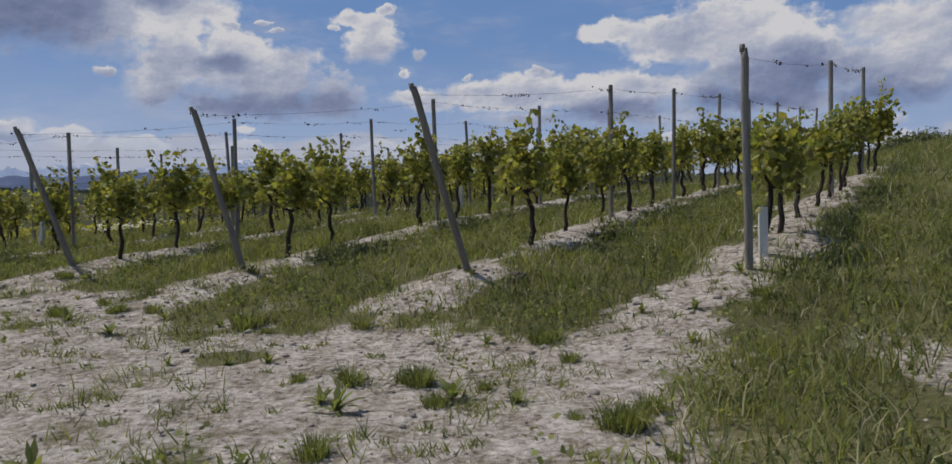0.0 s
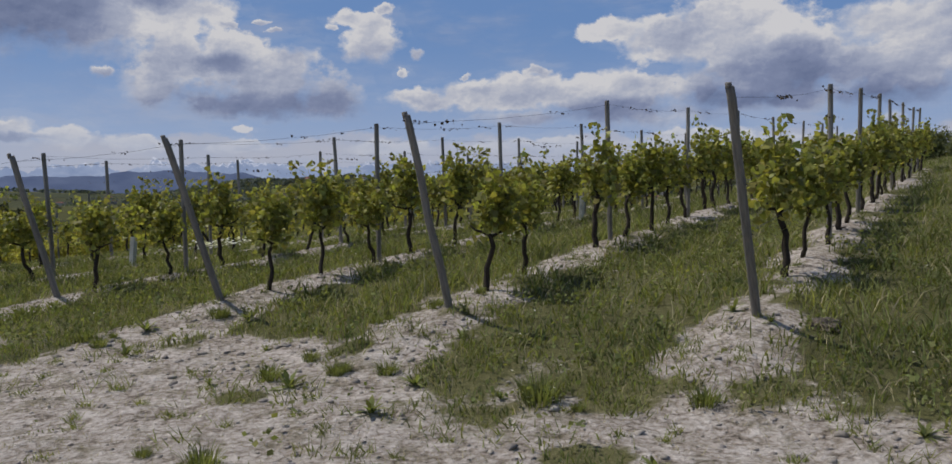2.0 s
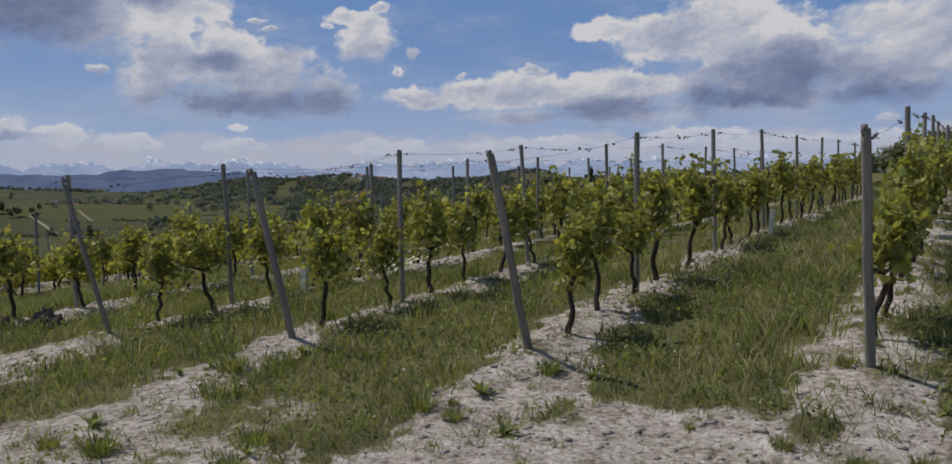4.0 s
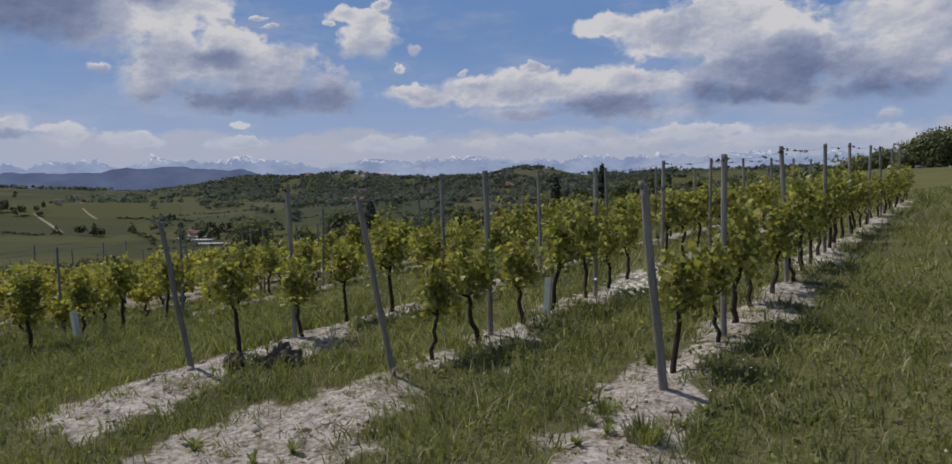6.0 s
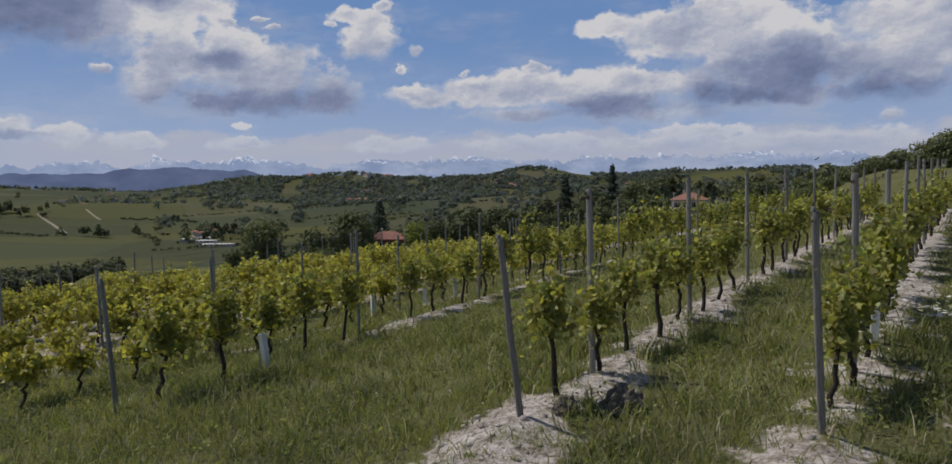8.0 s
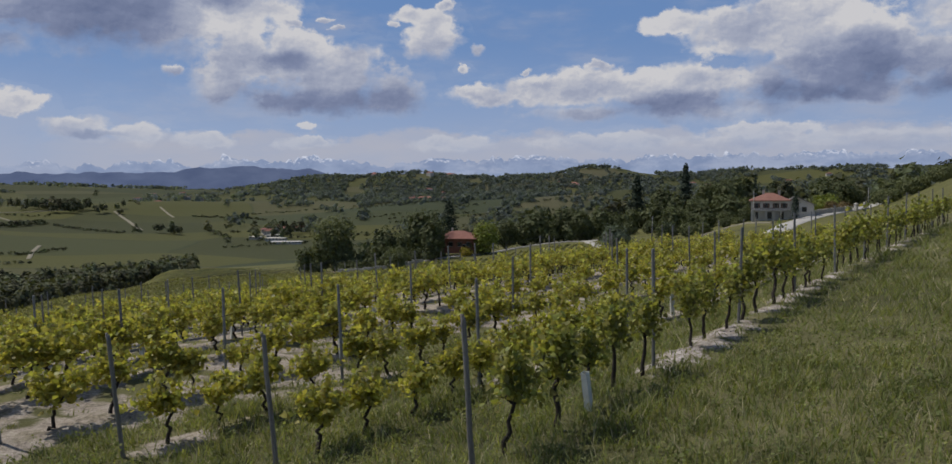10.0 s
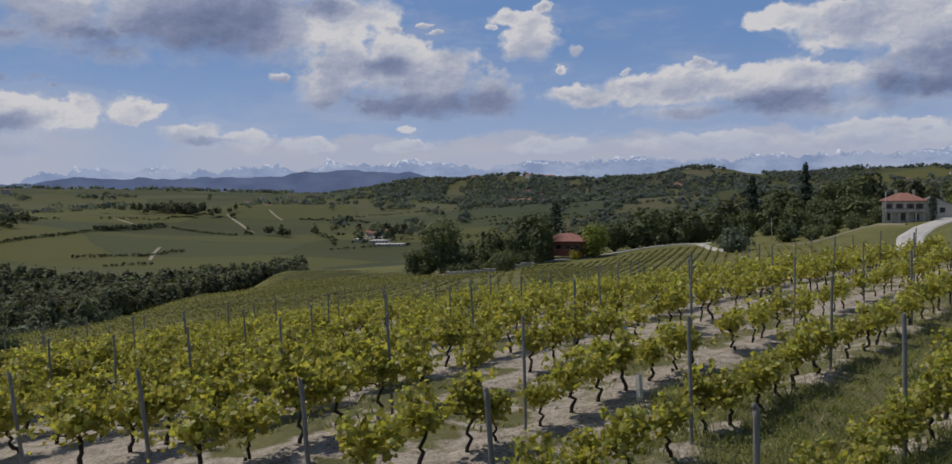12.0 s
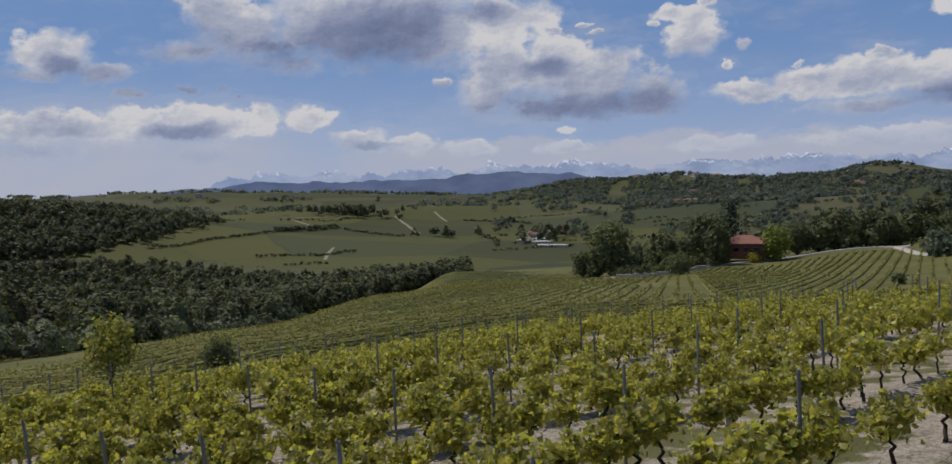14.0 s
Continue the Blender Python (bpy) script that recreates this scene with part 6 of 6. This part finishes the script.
def glowing_backdrop(name, low, high, snow=0.0):
    """Glowing far slopes with the air's blue haze painted in; snow lies in streaks on the high parts."""
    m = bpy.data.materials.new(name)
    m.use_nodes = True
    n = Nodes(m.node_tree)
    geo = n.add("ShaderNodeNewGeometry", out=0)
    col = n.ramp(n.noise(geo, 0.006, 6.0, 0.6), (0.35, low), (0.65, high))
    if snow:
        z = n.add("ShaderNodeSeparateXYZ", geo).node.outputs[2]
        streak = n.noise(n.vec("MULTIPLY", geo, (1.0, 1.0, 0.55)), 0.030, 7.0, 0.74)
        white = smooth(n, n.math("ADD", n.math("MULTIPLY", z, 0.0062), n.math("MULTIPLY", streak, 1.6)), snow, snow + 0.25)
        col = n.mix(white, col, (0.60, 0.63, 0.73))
        # pale drifts painted over the slopes in place of mist
        mist_tint = smooth(n, n.noise(n.vec("MULTIPLY", geo, (0.4, 0.4, 1.4)), 0.0075, 5.0, 0.6), 0.46, 0.62)
        col = n.mix(n.math("MULTIPLY", mist_tint, 0.4), col, (0.44, 0.475, 0.585))
    # emission only: the slopes glow evenly and take no sunlight
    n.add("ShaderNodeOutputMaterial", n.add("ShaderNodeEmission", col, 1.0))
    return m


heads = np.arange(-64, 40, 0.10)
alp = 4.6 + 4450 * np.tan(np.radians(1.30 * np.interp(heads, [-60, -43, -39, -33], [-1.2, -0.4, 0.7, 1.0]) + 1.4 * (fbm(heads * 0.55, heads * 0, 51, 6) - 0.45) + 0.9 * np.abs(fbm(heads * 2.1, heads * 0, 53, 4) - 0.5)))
ridge("snow_mountains", 4450, heads, alp, -40, glowing_backdrop("hazed_alps", (0.205, 0.265, 0.415), (0.285, 0.345, 0.495), 1.52), "far mountain range streaked with snow, painted in haze blue")
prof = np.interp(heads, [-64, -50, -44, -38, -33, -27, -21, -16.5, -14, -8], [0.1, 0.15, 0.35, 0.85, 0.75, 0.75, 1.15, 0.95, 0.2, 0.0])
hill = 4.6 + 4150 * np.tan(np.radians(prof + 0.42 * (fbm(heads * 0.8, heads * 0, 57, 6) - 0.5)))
ridge("blue_hills", 4150, heads, hill, -40, glowing_backdrop("far_hazed_hills", (0.078, 0.104, 0.19), (0.108, 0.138, 0.232)), "long hill range at the plain's edge, painted in dark haze blue")

# ---- turf, weeds, flowers and clods on the near ground ----
def blades(s, r, high, wide, gen, bent=True):
    """Grass blades at given spots: points and triangles."""
    x, y = to_xy(s, r)
    z = land(x, y)
    n = len(x)
    a = gen.uniform(0, 2 * np.pi, n)
    side = np.stack([np.cos(a), np.sin(a), np.zeros(n)], 1)
    h = (high * gen.uniform(0.45, 1.3, n))[:, None]
    wd = (wide * gen.uniform(0.7, 1.3, n))[:, None]
    b = gen.uniform(0, 2 * np.pi, n)
    lean = np.stack([np.cos(b), np.sin(b), np.zeros(n)], 1) * h * gen.uniform(0.3, 1.2, (n, 1))
    foot = np.stack([x, y, z - 0.01], 1)
    up = np.array((0, 0, 1.0))
    tip = foot + lean + up * h * 0.92
    if not bent:
        return np.stack([foot - side * wd, foot + side * wd, tip], 1).reshape(-1, 3), np.arange(3 * n).reshape(-1, 3)
    mid = foot + lean * 0.3 + up * h * 0.58
    pts = np.stack([foot - side * wd, foot + side * wd, mid - side * wd * 0.8, mid + side * wd * 0.8, tip], 1).reshape(-1, 3)
    return pts, (np.arange(n)[:, None, None] * 5 + np.array([(0, 1, 3), (0, 3, 2), (2, 3, 4)])[None]).reshape(-1, 3)


def spots(gen, s0, s1, r0, r1, per, limit=0.5, tuft=9, spread=0.10):
    """Blade places in tufts, where the ground is turf."""
    n = int((s1 - s0) * (r1 - r0) * per / tuft)
    cs, cr = gen.uniform(s0, s1, n), gen.uniform(r0, r1, n)
    c = grass_cover(cs, cr) + 0.55 * (fbm(cs * 2.7, cr * 2.7, 91, 3) - 0.5)
    ok = c > limit
    cs, cr = np.repeat(cs[ok], tuft), np.repeat(cr[ok], tuft)
    return cs + gen.normal(0, spread, len(cs)), cr + gen.normal(0, spread, len(cr))


def tallness(s, r):
    """Turf is short on the headland and taller, in drifts, between the rows."""
    return 0.062 + 0.09 * step(r, row_start(s) - 4, row_start(s) + 1.5) + 0.02 * step(s, 14, 20) + 0.05 * step(3.0 - s, 0, 1) + 0.30 * np.clip(fbm(s * 0.6, r * 0.6, 95, 3) - 0.42, 0, 1)


gen = np.random.default_rng(21)
green, straw = [], []
for s0, s1, r0, r1, per, wd, bent, tall in (
        (-5, 27, -0.5, 6.0, 430, 0.0062, True, 1.15), (-5, 27, 6.0, 12.0, 260, 0.0080, True, 1.1), (-9, 33, 12, 26, 95, 0.013, False, 1.15),
        (27, 36, 1, 12, 230, 0.008, True, 1.1), (-16, 33, 26, 52, 36, 0.021, False, 1.3), (-14, -5, -1, 12, 200, 0.008, True, 1.1), (-34, -14, 2, 30, 55, 0.016, False, 1.3), (-14, -9, 12, 30, 120, 0.010, False, 1.2), (-45, 4, 30, 85, 24, 0.026, False, 1.6), (33, 76, -9, 46, 20, 0.017, False, 0.9)):
    s, r = spots(gen, s0, s1, r0, r1, per)
    pick = gen.random(len(s)) < 0.85
    green.append(blades(s[pick], r[pick], tallness(s[pick], r[pick]) * tall, wd, gen, bent))
    straw.append(blades(s[~pick], r[~pick], tallness(s[~pick], r[~pick]) * tall * 1.15, wd * 0.8, gen, bent))
# thin dry wisps over the bare headland
s, r = gen.uniform(-4, 20, 26000), gen.uniform(-0.5, 8, 26000)
straw.append(blades(s, r, np.full(len(s), 0.055), 0.0035, gen, False))
# small lone tufts scattered over the bare soil of the headland and strips
n = 1900
cs, cr = gen.uniform(-3, 24, n), gen.uniform(0, 11, n)
ok = (grass_cover(cs, cr) < 0.6) & (gen.random(n) < 0.25 + fbm(cs * 1.1, cr * 1.1, 99, 3))
cs, cr = np.repeat(cs[ok], 30), np.repeat(cr[ok], 30)
width = np.repeat(0.03 + 0.16 * gen.random(int(ok.sum())) ** 3, 30)
green.append(blades(cs + gen.normal(size=len(cs)) * width, cr + gen.normal(size=len(cr)) * width, 0.045 + 0.7 * width, 0.006, gen, False))
tagged(merged("grass", green, M_GRASS), "tufted green grass between the vine rows", "grass", kind="stuff")
tagged(merged("dry_grass", straw, M_STRAW), "dry straw-coloured grass stalks among the turf", "grass", kind="stuff")

# broad-leaved weeds
n = 9500
s, r = gen.uniform(-4, 36, n), gen.uniform(0, 15, n)
ok = grass_cover(s, r) + gen.normal(0, 0.30, n) + 0.9 * (fbm(s * 0.8, r * 0.8, 71, 3) - 0.5) > 0.62
s, r = s[ok], r[ok]
x, y = to_xy(s, r)
foot = np.stack([x, y, land(x, y)], 1)
per = 12
size = np.repeat(gen.uniform(0.5, 1.3, len(foot)), per)[:, None]
centre = np.repeat(foot, per, 0) + gen.normal(size=(len(foot) * per, 3)) * (0.075, 0.075, 0.04) * size + np.array((0, 0, 0.11)) * size
tagged(merged("weeds", [cards(centre, 0.040 * size[:, 0], 1.0, gen)], M_GRASS), "low broad-leaved green weeds in the grass", "weeds", kind="stuff")


def flower_patch(name, cx, cy, wide, long, count, label, high, mat, size):
    g = np.random.default_rng(count)
    p = g.normal(size=(count, 2)) * (wide, long)
    s0, r0 = to_sr(cx, cy)
    x, y = to_xy(s0 + p[:, 0], r0 + p[:, 1])
    z = land(x, y) + high * g.uniform(0.75, 1.1, count)
    ang = np.arange(8) / 8 * 2 * math.pi
    rim = np.stack([np.cos(ang), np.sin(ang)], 1) * np.where(np.arange(8) % 2, 0.62, 1.0)[:, None] * 0.5
    tagged(merged(name, [leaves(np.stack([x, y, z], 1), size, 3.5, rim, 0.1, g)], mat), label, "flowers", kind="stuff")


flower_patch("daisies", -9.45, 18.2, 0.30, 0.48, 170, "patch of white daisies in the grass between two vine rows", 0.42, M_PETAL, 0.085)
flower_patch("small_flowers", -7, 15, 6.5, 6.0, 420, "tiny pale flowers scattered through the grass", 0.26, M_FLOWER, 0.024)


def clods(name, count, s0, s1, r0, r1, size, label):
    """Crumbs of dry soil lying on the bare strips."""
    g = np.random.default_rng(count)
    s, r = g.uniform(s0, s1, count), g.uniform(r0, r1, count)
    ok = grass_cover(s, r) < 0.42
    s, r = s[ok], r[ok]
    x, y = to_xy(s, r)
    z = land(x, y)
    bm = bmesh.new()
    bmesh.ops.create_icosphere(bm, subdivisions=1, radius=1.0)
    pts, fcs = np.array([v.co[:] for v in bm.verts]), np.array([[v.index for v in f.verts] for f in bm.faces])
    bm.free()
    k = size * np.minimum(g.lognormal(0, 0.55, (len(x), 1, 1)), 2.2)
    all_pts = np.stack([x, y, z], 1)[:, None] + pts[None] * k * g.uniform(0.35, 1.45, (len(x), len(pts), 1)) * np.array((1, 1, 0.6))
    f = (np.arange(len(x))[:, None, None] * len(pts) + fcs[None]).reshape(-1, 3)
    tagged(link(name, tri_mesh(name, all_pts.reshape(-1, 3), f), M_CLOD), label, "soil", kind="stuff")


clods("soil_crumbs", 20000, 0, 30, 0, 14, 0.011, "crumbs of dry pale soil on bare ground")
clods("soil_clods", 9000, 2, 30, 4, 20, 0.024, "lumps of dry pale soil along the vine rows")


def heap(x, y, wide, high, seed, label):
    """A ragged heap of dug earth and stones."""
    bm = bmesh.new()
    bmesh.ops.create_icosphere(bm, subdivisions=4, radius=1.0)
    for v in bm.verts:
        k = 1 + 0.35 * (noise.noise(v.co * 2.1 + Vector((seed, 0, 0))) + 0.6 * noise.noise(v.co * 5.3 + Vector((seed, 3, 0))) + 0.35 * noise.noise(v.co * 13 + Vector((seed, 5, 0))))
        v.co = Vector((v.co.x * wide * k, v.co.y * wide * 0.8 * k, max(v.co.z, -0.35) * high * k))
    me = bpy.data.meshes.new("earth_mound")
    bm.to_mesh(me)
    bm.free()
    ob = tagged(link("earth_mound", me, M_EARTH), label, "earth mound")
    ob.matrix_world = pose(x, y, float(land(x, y)[0]), 0, 0, seed * 40)


def guard(s, r, seed):
    """A pale plastic tube round a young vine."""
    sh = Shape()
    ang = radians(45) + np.arange(4) * math.pi / 2
    ring = np.stack([np.cos(ang), np.sin(ang)], 1) * 0.065
    pts = [np.column_stack([ring * k, np.full(4, h)]) for h, k in ((-0.05, 1.0), (0.3, 1.02), (0.55, 1.0), (0.55, 0.9), (0.2, 0.9))]
    sh.put(np.concatenate(pts), [(q * 4 + i, q * 4 + (i + 1) % 4, q * 4 + 4 + (i + 1) % 4, q * 4 + 4 + i) for q in range(4) for i in range(4)] + [(16, 17, 18, 19)])
    x, y, z = at_ground(s, r)
    ob = tagged(link("grow_tube", sh.mesh("grow_tube"), M_GUARD), "pale plastic grow tube round a young vine", "grow tube", "grow tubes")
    ob.matrix_world = pose(x, y, z, (seed * 5) % 9 - 4, (seed * 7) % 11 - 5, ROW_AZ + seed * 20)


for k, (s, r) in enumerate(((27.2, 7.8), (30.2, 16.6), (30.1, 18.0), (30.4, 14.6), (35.4, 11.2), (18.5, 9.7), (41.7, 10.1), (38.6, 15.8), (41.8, 13.1), (12.2, 16.9), (3.1, 9.0))):
    guard(s, r, k)
heap(-14.5, 15.85, 0.24, 0.26, 1, "dark heap of dug earth beside a vine post")
heap(-15.1, 15.75, 0.16, 0.16, 2, "small dark heap of dug earth beside a vine trunk")
heap(-0.9, 9.55, 0.16, 0.10, 3, "low heap of dug earth at the foot of an end post")


def rosette_mesh(seed):
    """A coarse wild plant: long toothed leaves springing from one root, with a few upright stalks."""
    g = np.random.default_rng(seed)
    pts, fcs, n = [], [], 0
    for k in range(16):
        a, rise, long = g.uniform(0, 2 * math.pi), g.uniform(0.25, 1.25), g.uniform(0.10, 0.24)
        way = np.array((math.cos(a) * math.cos(rise), math.sin(a) * math.cos(rise), math.sin(rise)))
        side = np.array((-math.sin(a), math.cos(a), 0.0))
        t = np.linspace(0, 1, 6)
        spine = t[:, None] * way * long - np.array((0, 0, 0.10)) * (t[:, None] ** 2) * math.cos(rise)
        half = np.array((0.006, 0.020, 0.013, 0.021, 0.011, 0.0))[:, None] * side * g.uniform(0.7, 1.2)
        pts.append(np.concatenate([spine - half, spine + half]))
        fcs.append(n + np.array([(i, i + 1, i + 7, i + 6) for i in range(5)]))
        n += 12
    me = tri_mesh("weed_plant", np.concatenate(pts), np.concatenate(fcs))
    me.materials.append(M_GRASS)
    return me


def tuft_mesh(seed):
    """A rounded tuft: a dome of thin blades with small broad leaves low down."""
    g = np.random.default_rng(seed)
    n = 190
    a, q = g.uniform(0, 2 * math.pi, n), np.sqrt(g.random(n))
    foot = np.stack([0.15 * q * np.cos(a), 0.15 * q * np.sin(a), np.full(n, -0.01)], 1)
    high = g.uniform(0.08, 0.22, n)
    out = np.stack([np.cos(a), np.sin(a), np.zeros(n)], 1) * (q * high * g.uniform(0.3, 1.1, n))[:, None] + g.normal(size=(n, 3)) * (0.02, 0.02, 0)
    side = np.stack([-np.sin(a), np.cos(a), np.zeros(n)], 1) * 0.0045
    tip = foot + out + np.stack([np.zeros(n), np.zeros(n), high], 1)
    mid = foot + out * 0.35 + np.stack([np.zeros(n), np.zeros(n), high * 0.6], 1)
    pts = np.stack([foot - side, foot + side, mid + side, mid - side, tip], 1).reshape(-1, 3)
    tri = (np.arange(n)[:, None, None] * 5 + np.array([(0, 1, 2), (0, 2, 3), (3, 2, 4)])[None]).reshape(-1, 3)
    spot = g.normal(size=(70, 3)) * (0.09, 0.09, 0.03) + (0, 0, 0.06)
    lv, lf = cards(spot, 0.036, 1.0, g)
    lf = np.concatenate([lf[:, :3], lf[:, [0, 2, 3]]])
    me = tri_mesh("grass_tuft", np.concatenate([pts, lv]), np.concatenate([tri, lf + len(pts)]))
    me.materials.append(M_GRASS)
    return me


TUFTS = [tuft_mesh(k) for k in range(5)]
g = np.random.default_rng(78)
count = 0
while count < 60:
    s, r = g.uniform(0.5, 18), g.uniform(2.2, 8.0)
    if float(grass_cover(np.array([s]), np.array([r]))[0]) > 0.6 or float(fbm(s * 0.7, r * 0.7, 55, 2)) < 0.46:
        continue
    x, y, z = at_ground(s, r)
    plant = tagged(new("grass_tuft", TUFTS[count % 5]), "rounded green grass tuft standing in bare pale soil", "grass tuft", "tufts on the headland")
    plant.matrix_world = pose(x, y, z, 0, 0, g.uniform(0, 360)) @ Matrix.Scale(g.uniform(0.3, 0.8) * (1.5 if g.random() < 0.15 else 1), 4)
    count += 1

ROSETTES = [rosette_mesh(k) for k in range(4)]
g = np.random.default_rng(77)
count = 0
while count < 70:
    s, r = g.uniform(0, 20), g.uniform(1.2, 8.5)
    if float(grass_cover(np.array([s]), np.array([r]))[0]) > 0.75:
        continue
    x, y, z = at_ground(s, r)
    plant = tagged(new("weed_plant", ROSETTES[count % 4]), "leafy green wild plant growing in the bare pale soil", "weed", "wild plants on the headland")
    plant.matrix_world = pose(x, y, z, 0, 0, g.uniform(0, 360)) @ Matrix.Scale(g.uniform(0.5, 1.25), 4)
    count += 1
